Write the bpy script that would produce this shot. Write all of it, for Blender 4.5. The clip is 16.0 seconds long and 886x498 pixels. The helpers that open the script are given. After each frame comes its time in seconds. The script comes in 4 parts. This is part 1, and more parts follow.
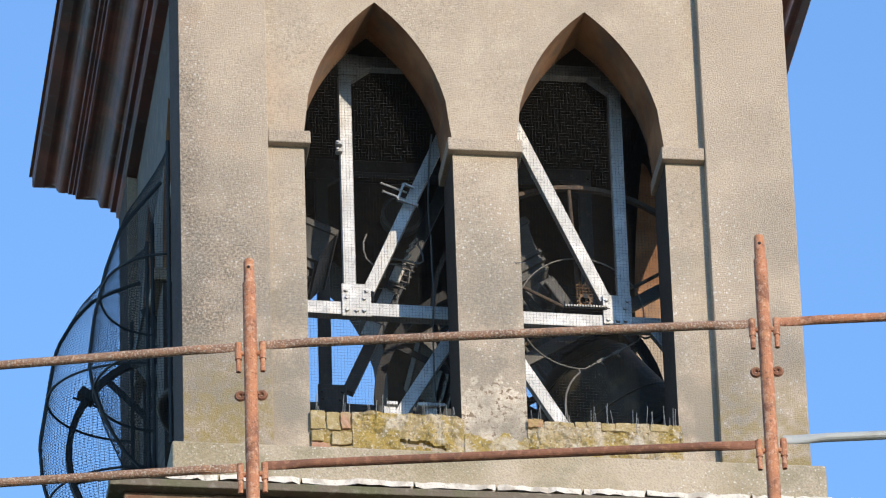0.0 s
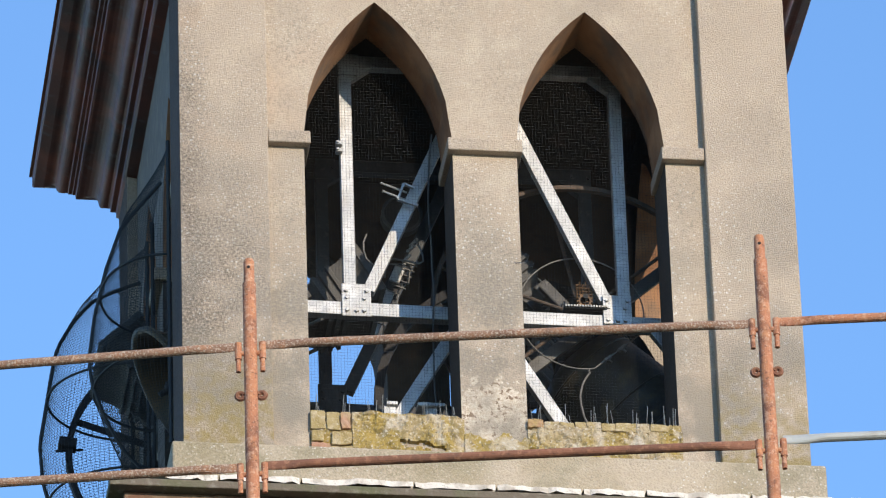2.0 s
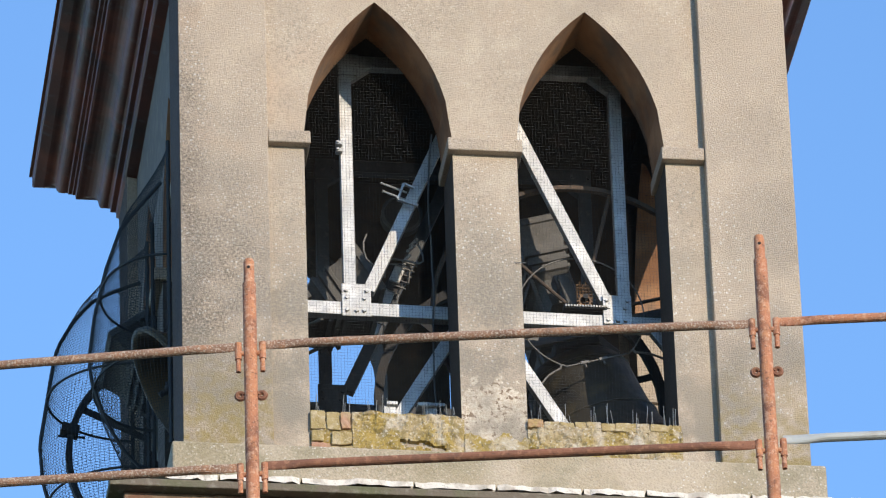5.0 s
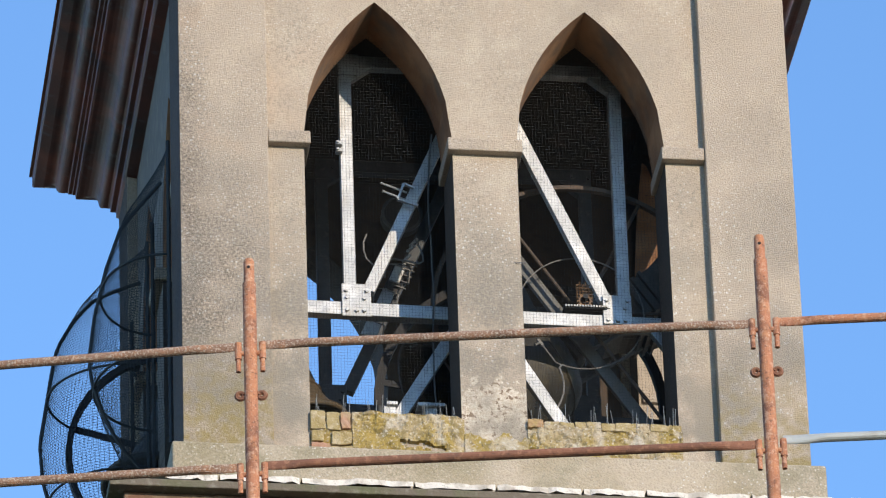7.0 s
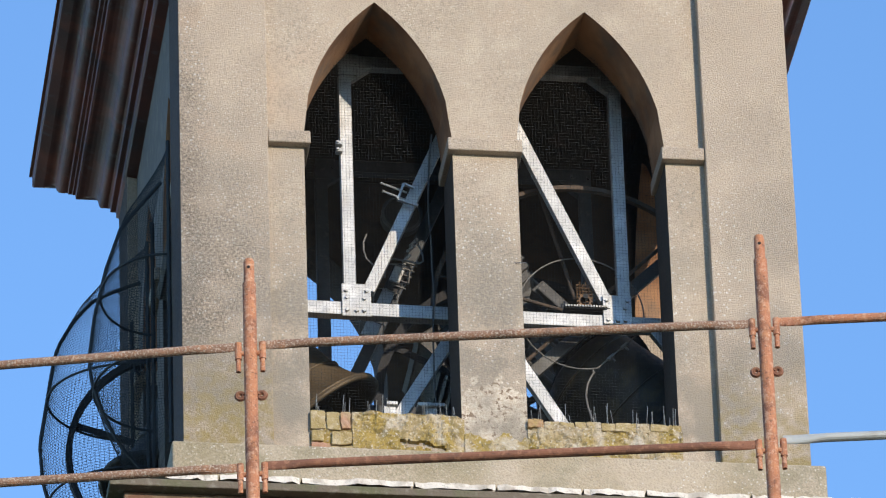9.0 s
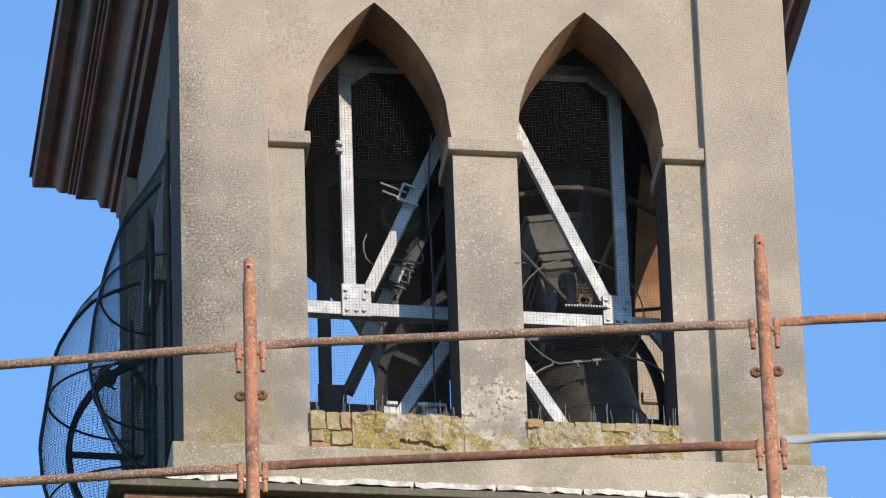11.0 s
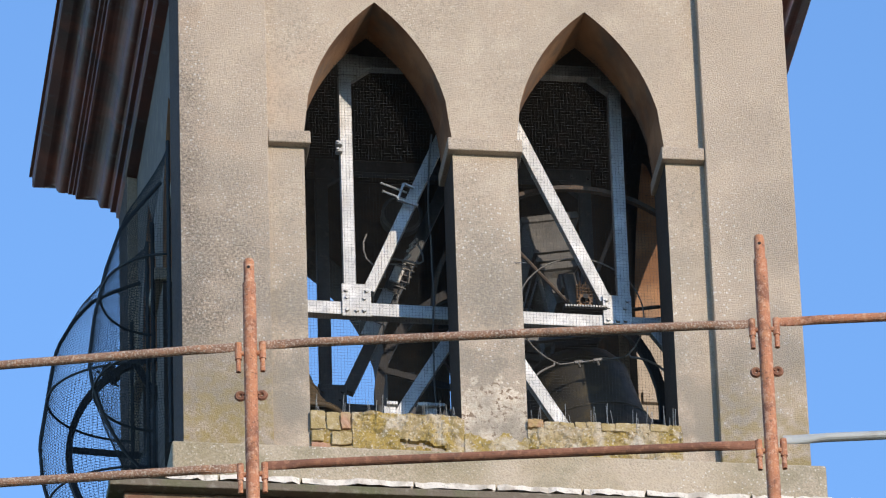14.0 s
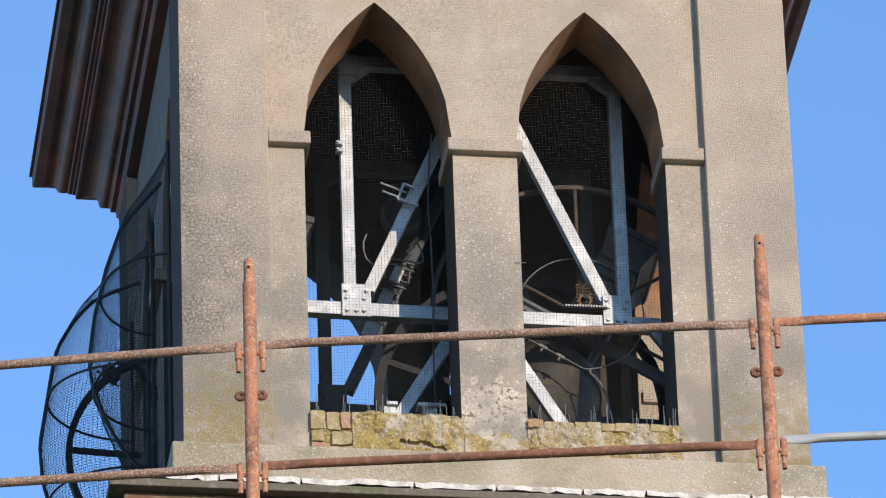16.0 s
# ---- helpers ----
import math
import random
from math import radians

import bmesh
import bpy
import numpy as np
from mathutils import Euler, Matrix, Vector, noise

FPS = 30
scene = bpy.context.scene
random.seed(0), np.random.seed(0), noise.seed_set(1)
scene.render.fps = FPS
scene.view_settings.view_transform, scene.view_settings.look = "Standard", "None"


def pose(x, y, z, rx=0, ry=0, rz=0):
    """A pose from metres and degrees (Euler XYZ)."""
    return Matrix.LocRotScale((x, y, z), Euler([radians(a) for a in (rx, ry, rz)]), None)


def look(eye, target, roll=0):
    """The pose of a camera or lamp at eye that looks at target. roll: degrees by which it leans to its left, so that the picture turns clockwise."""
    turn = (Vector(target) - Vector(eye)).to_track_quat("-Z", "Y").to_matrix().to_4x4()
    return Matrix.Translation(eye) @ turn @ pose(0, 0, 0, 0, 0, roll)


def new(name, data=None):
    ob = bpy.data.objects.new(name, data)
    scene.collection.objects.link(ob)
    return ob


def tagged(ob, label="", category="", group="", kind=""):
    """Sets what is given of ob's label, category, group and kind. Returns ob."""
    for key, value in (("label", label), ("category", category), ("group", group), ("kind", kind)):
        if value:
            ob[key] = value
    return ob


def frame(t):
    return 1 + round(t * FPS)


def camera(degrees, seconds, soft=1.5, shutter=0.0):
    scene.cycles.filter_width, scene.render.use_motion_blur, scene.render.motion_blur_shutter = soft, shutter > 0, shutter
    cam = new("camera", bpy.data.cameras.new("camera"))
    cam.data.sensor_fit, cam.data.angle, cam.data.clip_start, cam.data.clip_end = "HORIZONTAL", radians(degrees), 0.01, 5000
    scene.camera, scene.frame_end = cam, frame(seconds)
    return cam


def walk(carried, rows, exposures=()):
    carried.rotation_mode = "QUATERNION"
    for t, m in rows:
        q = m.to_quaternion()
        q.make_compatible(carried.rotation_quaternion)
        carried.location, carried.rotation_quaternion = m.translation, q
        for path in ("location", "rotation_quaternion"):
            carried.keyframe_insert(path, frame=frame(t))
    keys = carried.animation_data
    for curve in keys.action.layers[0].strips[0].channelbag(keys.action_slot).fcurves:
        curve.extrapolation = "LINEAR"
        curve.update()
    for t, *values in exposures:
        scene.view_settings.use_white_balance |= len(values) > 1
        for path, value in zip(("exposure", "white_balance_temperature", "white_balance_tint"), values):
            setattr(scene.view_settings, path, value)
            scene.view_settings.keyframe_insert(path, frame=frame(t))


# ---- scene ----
EYE = (-5.1407, -32.7537, 1.6)
cam = camera(6.902, 16.0, soft=1.2)
PITCH, YAW = radians(30.83), radians(8.48)
AIM = (EYE[0] + 30 * math.sin(YAW) * math.cos(PITCH), EYE[1] + 30 * math.cos(YAW) * math.cos(PITCH), EYE[2] + 30 * math.sin(PITCH))
VIEW = look(EYE, AIM, -1.95)
walk(cam, [(0.0, VIEW), (16.0, VIEW)], exposures=[(0.0, 1.1, 6500, 10), (4.0, 1.1, 6500, 10), (8.0, 1.03, 6430, 10), (12.0, 0.99, 6395, 11), (16.0, 0.99, 6390, 12.5)])

# ---- light ----
SUN_EL, SUN_AZ = radians(15), radians(24)
SUN_DIR = Vector((math.sin(SUN_AZ) * math.cos(SUN_EL), -math.cos(SUN_AZ) * math.cos(SUN_EL), math.sin(SUN_EL)))
world = bpy.data.worlds.new("world")
scene.world = world
world.use_nodes = True
wn = world.node_tree
sky = wn.nodes.new("ShaderNodeTexSky")
sky.sky_type, sky.sun_disc = "NISHITA", False
sky.sun_elevation, sky.sun_rotation = SUN_EL, math.atan2(SUN_DIR.x, SUN_DIR.y)
sky.air_density, sky.dust_density, sky.ozone_density = 1.0, 0.0, 4.5
wn.nodes["Background"].inputs["Strength"].default_value = 0.15
wn.links.new(sky.outputs[0], wn.nodes["Background"].inputs["Color"])
sun_data = bpy.data.lights.new("sun", "SUN")
sun_data.energy, sun_data.angle, sun_data.color = 2.25, radians(0.5), (1.0, 0.85, 0.675)
sun = new("sun", sun_data)
sun.matrix_world = look(SUN_DIR * 60, (0, 0, 0))


# ---- materials ----
def material(name, base, rough=0.8, metal=0.0, layers=(), bump=0.0, bump_scale=60.0, rough_var=0.0, spots=None, moss=None, flake=None, blots=()):
    """base colour; layers: (colour, scale, low, high, strength) noise masks; spots: (colour, scale, size)."""
    m = bpy.data.materials.new(name)
    m.use_nodes = True
    nt = m.node_tree
    bsdf = nt.nodes["Principled BSDF"]
    bsdf.inputs["Roughness"].default_value, bsdf.inputs["Metallic"].default_value = rough, metal
    coord = nt.nodes.new("ShaderNodeTexCoord")
    geo = nt.nodes.new("ShaderNodeNewGeometry")
    place = geo.outputs["Position"]
    if name.endswith("_local"):
        place = coord.outputs["Object"]
    rgb = nt.nodes.new("ShaderNodeRGB")
    rgb.outputs[0].default_value = (*base, 1)
    colour = rgb.outputs[0]

    def noise_mask(scale, low, high, detail=6.0):
        n = nt.nodes.new("ShaderNodeTexNoise")
        n.inputs["Scale"].default_value, n.inputs["Detail"].default_value = scale, detail
        nt.links.new(place, n.inputs["Vector"])
        ramp = nt.nodes.new("ShaderNodeMapRange")
        ramp.inputs["From Min"].default_value, ramp.inputs["From Max"].default_value = low, high
        nt.links.new(n.outputs["Fac"], ramp.inputs["Value"])
        return ramp.outputs[0], n

    def mix(fac, a, b):
        x = nt.nodes.new("ShaderNodeMix")
        x.data_type = "RGBA"
        nt.links.new(fac, x.inputs[0])
        nt.links.new(a, x.inputs[6])
        if isinstance(b, tuple):
            x.inputs[7].default_value = (*b, 1)
        else:
            nt.links.new(b, x.inputs[7])
        return x.outputs[2]

    def times(sock, k):
        x = nt.nodes.new("ShaderNodeMath")
        x.operation = "MULTIPLY"
        nt.links.new(sock, x.inputs[0])
        x.inputs[1].default_value = k
        return x.outputs[0]

    for col, scale, low, high, strength, *patchy in layers:
        fac, _ = noise_mask(scale, low, high)
        if patchy:
            where, _ = noise_mask(patchy[0], 0.44, 0.60, 4.0)
            x = nt.nodes.new("ShaderNodeMath")
            x.operation = "MULTIPLY"
            nt.links.new(fac, x.inputs[0])
            nt.links.new(where, x.inputs[1])
            fac = x.outputs[0]
        colour = mix(times(fac, strength), colour, col)
    if spots:
        col, scale, size, regions = spots
        v = nt.nodes.new("ShaderNodeTexVoronoi")
        v.inputs["Scale"].default_value = scale
        nt.links.new(place, v.inputs["Vector"])
        jitter, _ = noise_mask(50.0, 0.3, 0.7, 2.0)
        mr = nt.nodes.new("ShaderNodeMapRange")
        mr.inputs["From Min"].default_value, mr.inputs["From Max"].default_value = size, size * 0.55
        shift = nt.nodes.new("ShaderNodeMath")
        shift.operation = "MULTIPLY_ADD"
        nt.links.new(jitter, shift.inputs[0])
        shift.inputs[1].default_value = 0.16
        nt.links.new(v.outputs["Distance"], shift.inputs[2])
        nt.links.new(shift.outputs[0], mr.inputs["Value"])
        worn = None
        for centre, reach in regions:
            off = nt.nodes.new("ShaderNodeVectorMath")
            off.operation = "SUBTRACT"
            nt.links.new(place, off.inputs[0])
            off.inputs[1].default_value = centre
            squash = nt.nodes.new("ShaderNodeVectorMath")
            squash.operation = "DIVIDE"
            nt.links.new(off.outputs[0], squash.inputs[0])
            squash.inputs[1].default_value = reach
            span = nt.nodes.new("ShaderNodeVectorMath")
            span.operation = "LENGTH"
            nt.links.new(squash.outputs[0], span.inputs[0])
            near = nt.nodes.new("ShaderNodeMapRange")
            near.inputs["From Min"].default_value, near.inputs["From Max"].default_value = 1.15, 0.55
            nt.links.new(span.outputs["Value"], near.inputs["Value"])
            if worn is None:
                worn = near.outputs[0]
            else:
                most = nt.nodes.new("ShaderNodeMath")
                most.operation = "MAXIMUM"
                nt.links.new(worn, most.inputs[0])
                nt.links.new(near.outputs[0], most.inputs[1])
                worn = most.outputs[0]
        patch, _ = noise_mask(9.0, 0.36, 0.52, 3.0)
        shown = mr.outputs[0]
        for other in (patch, worn):
            x = nt.nodes.new("ShaderNodeMath")
            x.operation = "MULTIPLY"
            nt.links.new(shown, x.inputs[0])
            nt.links.new(other, x.inputs[1])
            shown = x.outputs[0]
        colour = mix(shown, colour, col)
    for centre, size, col, strength in blots:
        shift = nt.nodes.new("ShaderNodeVectorMath")
        shift.operation = "SUBTRACT"
        nt.links.new(place, shift.inputs[0])
        shift.inputs[1].default_value = centre
        squash = nt.nodes.new("ShaderNodeVectorMath")
        squash.operation = "DIVIDE"
        nt.links.new(shift.outputs[0], squash.inputs[0])
        squash.inputs[1].default_value = size
        span = nt.nodes.new("ShaderNodeVectorMath")
        span.operation = "LENGTH"
        nt.links.new(squash.outputs[0], span.inputs[0])
        mr = nt.nodes.new("ShaderNodeMapRange")
        mr.inputs["From Min"].default_value, mr.inputs["From Max"].default_value = 1.1, 0.3
        nt.links.new(span.outputs["Value"], mr.inputs["Value"])
        coarse, _ = noise_mask(4.0, 0.28, 0.60)
        fine, _ = noise_mask(70.0, 0.30, 0.62)
        x = nt.nodes.new("ShaderNodeMath")
        x.operation = "MULTIPLY"
        nt.links.new(mr.outputs[0], x.inputs[0])
        nt.links.new(coarse, x.inputs[1])
        y = nt.nodes.new("ShaderNodeMath")
        y.operation = "MULTIPLY"
        nt.links.new(x.outputs[0], y.inputs[0])
        nt.links.new(fine, y.inputs[1])
        colour = mix(times(y.outputs[0], strength), colour, col)
    if flake:
        centre, size = flake
        shift = nt.nodes.new("ShaderNodeVectorMath")
        shift.operation = "SUBTRACT"
        nt.links.new(place, shift.inputs[0])
        shift.inputs[1].default_value = centre
        squash = nt.nodes.new("ShaderNodeVectorMath")
        squash.operation = "DIVIDE"
        nt.links.new(shift.outputs[0], squash.inputs[0])
        squash.inputs[1].default_value = size
        span = nt.nodes.new("ShaderNodeVectorMath")
        span.operation = "LENGTH"
        nt.links.new(squash.outputs[0], span.inputs[0])
        ragged, _ = noise_mask(13.0, 0.2, 0.8, 9.0)
        add = nt.nodes.new("ShaderNodeMath")
        nt.links.new(span.outputs["Value"], add.inputs[0])
        nt.links.new(ragged, add.inputs[1])
        mr = nt.nodes.new("ShaderNodeMapRange")
        mr.inputs["From Min"].default_value, mr.inputs["From Max"].default_value = 1.50, 1.43
        nt.links.new(add.outputs[0], mr.inputs["Value"])
        chips, _ = noise_mask(34.0, 0.57, 0.60, 6.0)
        pale, _ = noise_mask(60.0, 0.35, 0.65)
        bare = mix(chips, mix(pale, rgb.outputs[0], (0.60, 0.53, 0.43)), (0.20, 0.14, 0.095))
        colour = mix(mr.outputs[0], colour, bare)
    for col, low, high, strength, grain in (moss or ()):
        xyz = nt.nodes.new("ShaderNodeSeparateXYZ")
        nt.links.new(place, xyz.inputs[0])
        mr = nt.nodes.new("ShaderNodeMapRange")
        mr.inputs["From Min"].default_value, mr.inputs["From Max"].default_value = high, low
        nt.links.new(xyz.outputs["Z"], mr.inputs["Value"])
        fac, _ = noise_mask(grain, 0.40, 0.60)
        x = nt.nodes.new("ShaderNodeMath")
        x.operation = "MULTIPLY"
        nt.links.new(mr.outputs[0], x.inputs[0])
        nt.links.new(fac, x.inputs[1])
        colour = mix(times(x.outputs[0], strength), colour, col)
    nt.links.new(colour, bsdf.inputs["Base Color"])
    if bump:
        _, n = noise_mask(bump_scale, 0, 1, 8.0)
        bp = nt.nodes.new("ShaderNodeBump")
        bp.inputs["Strength"].default_value, bp.inputs["Distance"].default_value = bump, 0.01
        nt.links.new(n.outputs["Fac"], bp.inputs["Height"])
        nt.links.new(bp.outputs[0], bsdf.inputs["Normal"])
    if rough_var:
        fac, _ = noise_mask(25, 0.3, 0.7)
        mr = nt.nodes.new("ShaderNodeMapRange")
        mr.inputs["To Min"].default_value, mr.inputs["To Max"].default_value = rough - rough_var, rough + rough_var
        nt.links.new(fac, mr.inputs["Value"])
        nt.links.new(mr.outputs[0], bsdf.inputs["Roughness"])
    return m


M_RENDER = material("grey_render", (0.43, 0.35, 0.268), 0.95,
                    layers=[((0.33, 0.275, 0.215), 1.1, 0.45, 0.66, 0.6), ((0.50, 0.41, 0.31), 4, 0.48, 0.7, 0.6),
                            ((0.48, 0.335, 0.23), 2.4, 0.58, 0.75, 0.45), ((0.15, 0.13, 0.105), 70, 0.50, 0.70, 0.55, 1.5), ((0.21, 0.18, 0.145), 110, 0.48, 0.68, 0.45),
                            ((0.62, 0.56, 0.48), 100, 0.57, 0.67, 0.8, 1.9), ((0.16, 0.14, 0.12), 85, 0.58, 0.68, 0.5, 1.3)],
                    bump=0.9, bump_scale=130, spots=((0.60, 0.57, 0.52), 40, 0.37, [((-1.6, 0.0, 22.0), (0.12, 0.6, 2.2)), ((-1.4, 0.0, 20.9), (0.42, 0.6, 1.0)), ((1.22, 0.0, 21.0), (0.16, 0.6, 1.1)), ((1.45, 0.0, 20.7), (0.3, 0.6, 0.5))]),
                    blots=[((-1.46, 0.0, 20.95), (0.46, 0.6, 1.05), (0.10, 0.086, 0.070), 1.0), ((-1.62, 0.0, 21.8), (0.14, 0.6, 1.7), (0.10, 0.085, 0.07), 0.95), ((1.4, 0.0, 20.75), (0.30, 0.6, 0.30), (0.15, 0.135, 0.115), 0.8), ((-1.42, 0.0, 20.35), (0.35, 0.6, 0.30), (0.24, 0.18, 0.06), 0.8)],
                    moss=[((0.215, 0.195, 0.165), 20.2, 22.2, 0.85, 3.0), ((0.25, 0.19, 0.065), 20.10, 20.85, 0.85, 16.0)])
M_BAY = material("smooth_render", (0.42, 0.342, 0.26), 0.95,
                 layers=[((0.31, 0.265, 0.21), 1.3, 0.45, 0.68, 0.55), ((0.52, 0.375, 0.265), 1.5, 0.55, 0.70, 0.4),
                         ((0.49, 0.415, 0.32), 7, 0.5, 0.68, 0.5), ((0.17, 0.15, 0.12), 75, 0.50, 0.68, 0.55, 1.7), ((0.24, 0.205, 0.165), 110, 0.50, 0.66, 0.40),
                         ((0.60, 0.54, 0.46), 95, 0.58, 0.69, 0.7, 2.1)],
                 bump=0.7, bump_scale=120, spots=((0.60, 0.57, 0.52), 40, 0.36, [((-0.02, 0.06, 21.2), (0.30, 0.6, 0.95)), ((-1.05, 0.06, 21.1), (0.14, 0.6, 0.8)), ((1.02, 0.06, 21.3), (0.12, 0.6, 0.9))]),
                 blots=[((0.0, 0.06, 20.9), (0.32, 0.6, 0.75), (0.15, 0.138, 0.12), 0.8), ((-1.07, 0.06, 20.8), (0.25, 0.6, 0.8), (0.16, 0.145, 0.125), 0.75)], moss=[((0.23, 0.205, 0.165), 20.3, 22.1, 0.9, 4.0)], flake=((0.0, 0.06, 20.40), (0.22, 0.5, 0.21)))
# west flank: darker copy of the render, its shade put into the colour
M_FLANK = material("shaded_flank_render", (0.17, 0.15, 0.13), 0.95, layers=[((0.14, 0.12, 0.10), 1.6, 0.45, 0.66, 0.7), ((0.28, 0.24, 0.19), 9, 0.5, 0.7, 0.5)], bump=0.6, bump_scale=90)
# brown of the pier's west side, darkened further for its shade
M_FLANK_PIER = material("brown_shaded_pier_flank", (0.075, 0.05, 0.038), 0.95, layers=[((0.045, 0.034, 0.03), 3, 0.45, 0.66, 0.7), ((0.12, 0.085, 0.065), 30, 0.55, 0.7, 0.5)], bump=0.6, bump_scale=90)
M_SILL = material("mossy_render", (0.36, 0.29, 0.185), 0.95,
                  layers=[((0.31, 0.22, 0.05), 4.2, 0.40, 0.55, 0.9), ((0.18, 0.14, 0.055), 16, 0.5, 0.62, 0.6), ((0.46, 0.41, 0.34), 9, 0.52, 0.64, 0.7),
                          ((0.11, 0.095, 0.07), 55, 0.58, 0.70, 0.7), ((0.5, 0.46, 0.39), 75, 0.57, 0.66, 0.75)], bump=1.0, bump_scale=55)
M_PLINTH = material("plinth_render", (0.43, 0.36, 0.27), 0.95,
                    layers=[((0.25, 0.205, 0.115), 1.8, 0.48, 0.64, 0.65), ((0.50, 0.44, 0.35), 5, 0.5, 0.7, 0.5),
                            ((0.20, 0.175, 0.10), 5, 0.52, 0.66, 0.6), ((0.22, 0.19, 0.15), 110, 0.50, 0.70, 0.5), ((0.58, 0.53, 0.45), 120, 0.58, 0.68, 0.6, 2.0)], bump=0.8, bump_scale=90,
                    spots=((0.58, 0.54, 0.48), 46, 0.36, [((-1.2, 0.0, 19.95), (0.7, 0.6, 0.4)), ((1.3, 0.0, 19.95), (0.6, 0.6, 0.4))]), blots=[((-1.45, 0.0, 19.95), (0.55, 0.6, 0.35), (0.15, 0.135, 0.07), 0.8), ((-0.6, 0.0, 20.02), (0.5, 0.6, 0.2), (0.17, 0.15, 0.08), 0.6), ((1.5, 0.0, 19.95), (0.35, 0.6, 0.3), (0.17, 0.15, 0.10), 0.6)])
M_SOFFIT = material("ochre_plaster", (0.40, 0.22, 0.115), 0.9,
                    layers=[((0.17, 0.08, 0.04), 3, 0.42, 0.62, 0.8), ((0.16, 0.13, 0.10), 5, 0.5, 0.68, 0.7)], bump=0.3)
# near-black plaster: the shade inside the openings is put into its colour
M_REVEAL = material("shaded_reveal_plaster", (0.07, 0.055, 0.045), 0.95, layers=[((0.05, 0.045, 0.04), 3, 0.45, 0.65, 0.7), ((0.12, 0.095, 0.075), 40, 0.55, 0.7, 0.6)], bump=0.5, bump_scale=80)
M_CORBEL = material("weathered_corbel_brick", (0.17, 0.085, 0.055), 0.95, layers=[((0.09, 0.08, 0.05), 5, 0.45, 0.65, 0.7), ((0.25, 0.18, 0.12), 18, 0.52, 0.68, 0.6)], bump=0.6)
# belfry interior: its deep shade is put into this near-black colour
M_INNER = material("shaded_masonry", (0.06, 0.047, 0.037), 0.95, layers=[((0.12, 0.07, 0.045), 4, 0.5, 0.7, 0.5), ((0.035, 0.03, 0.026), 12, 0.5, 0.7, 0.6)], bump=0.5, bump_scale=30)
M_MOSSBRICK = material("mossy_brick", (0.34, 0.265, 0.13), 0.95, layers=[((0.46, 0.38, 0.26), 22, 0.5, 0.66, 0.75), ((0.25, 0.185, 0.065), 9, 0.45, 0.62, 0.7), ((0.50, 0.45, 0.36), 110, 0.58, 0.7, 0.7)], bump=0.7)
M_BRICK = material("old_brick", (0.36, 0.20, 0.13), 0.95, layers=[((0.30, 0.25, 0.08), 6, 0.45, 0.6, 0.8), ((0.4, 0.33, 0.24), 14, 0.5, 0.7, 0.5)], bump=0.6)
M_CORNICE = material("brown_painted_cornice", (0.13, 0.036, 0.026), 0.6, layers=[((0.035, 0.026, 0.026), 1.6, 0.45, 0.62, 0.8), ((0.25, 0.062, 0.032), 3, 0.50, 0.66, 0.7), ((0.16, 0.13, 0.12), 14, 0.6, 0.72, 0.4)], bump=0.2)
M_GALV = material("galvanised_steel", (0.40, 0.405, 0.40), 0.52, 0.6, layers=[((0.56, 0.56, 0.55), 5, 0.50, 0.62, 0.75), ((0.25, 0.26, 0.27), 30, 0.55, 0.68, 0.55), ((0.33, 0.30, 0.26), 6, 0.58, 0.72, 0.5)], bump=0.06, rough_var=0.1)
M_WIRE = material("galvanised_wire", (0.036, 0.038, 0.04), 0.75, 0.0)
M_SPIKE = material("bright_spike_wire", (0.42, 0.42, 0.40), 0.5, 0.3)
M_HOLE = material("hole_black", (0.012, 0.01, 0.009), 0.9)
M_CAGE = material("dark_weathered_wire", (0.03, 0.034, 0.038), 0.75, 0.0)
M_BRONZE = material("aged_bronze_local", (0.12, 0.088, 0.052), 0.6, 0.4, layers=[((0.07, 0.063, 0.05), 5, 0.45, 0.65, 0.8), ((0.19, 0.135, 0.08), 14, 0.5, 0.7, 0.5)], bump=0.1, bump_scale=50, rough_var=0.12)
M_PATINA = material("dark_patina_bronze_local", (0.043, 0.038, 0.028), 0.6, 0.3, layers=[((0.025, 0.025, 0.023), 5, 0.45, 0.65, 0.8), ((0.085, 0.068, 0.036), 9, 0.52, 0.66, 0.7)], bump=0.1, bump_scale=50, rough_var=0.1)
M_IRON = material("dark_painted_iron_local", (0.022, 0.023, 0.026), 0.8, 0.0, layers=[((0.05, 0.035, 0.027), 9, 0.5, 0.7, 0.5)], bump=0.1)
M_CAST = material("dark_cast_iron_local", (0.075, 0.073, 0.069), 0.6, 0.2, layers=[((0.045, 0.042, 0.038), 7, 0.45, 0.65, 0.7), ((0.13, 0.12, 0.105), 40, 0.55, 0.7, 0.5)], bump=0.15, bump_scale=90)
M_HOOP = material("dull_zinc_local", (0.17, 0.165, 0.155), 0.6, 0.3, layers=[((0.08, 0.07, 0.06), 20, 0.5, 0.7, 0.6)])
# steel deep in the belfry, the shade there put into its colour
M_INFRAME = material("shaded_slate_steel", (0.055, 0.06, 0.066), 0.6, 0.2, layers=[((0.03, 0.032, 0.036), 6, 0.45, 0.65, 0.7), ((0.11, 0.10, 0.09), 30, 0.56, 0.7, 0.5)], bump=0.1)
M_HEAD = material("grey_painted_steel_local", (0.11, 0.108, 0.102), 0.55, 0.3, layers=[((0.06, 0.055, 0.05), 8, 0.5, 0.7, 0.6)], bump=0.1)
M_WHEEL = material("dull_rusty_iron_local", (0.095, 0.068, 0.05), 0.85, 0.0, layers=[((0.05, 0.042, 0.036), 12, 0.45, 0.62, 0.8), ((0.17, 0.10, 0.06), 60, 0.55, 0.7, 0.5)], bump=0.2, bump_scale=120)
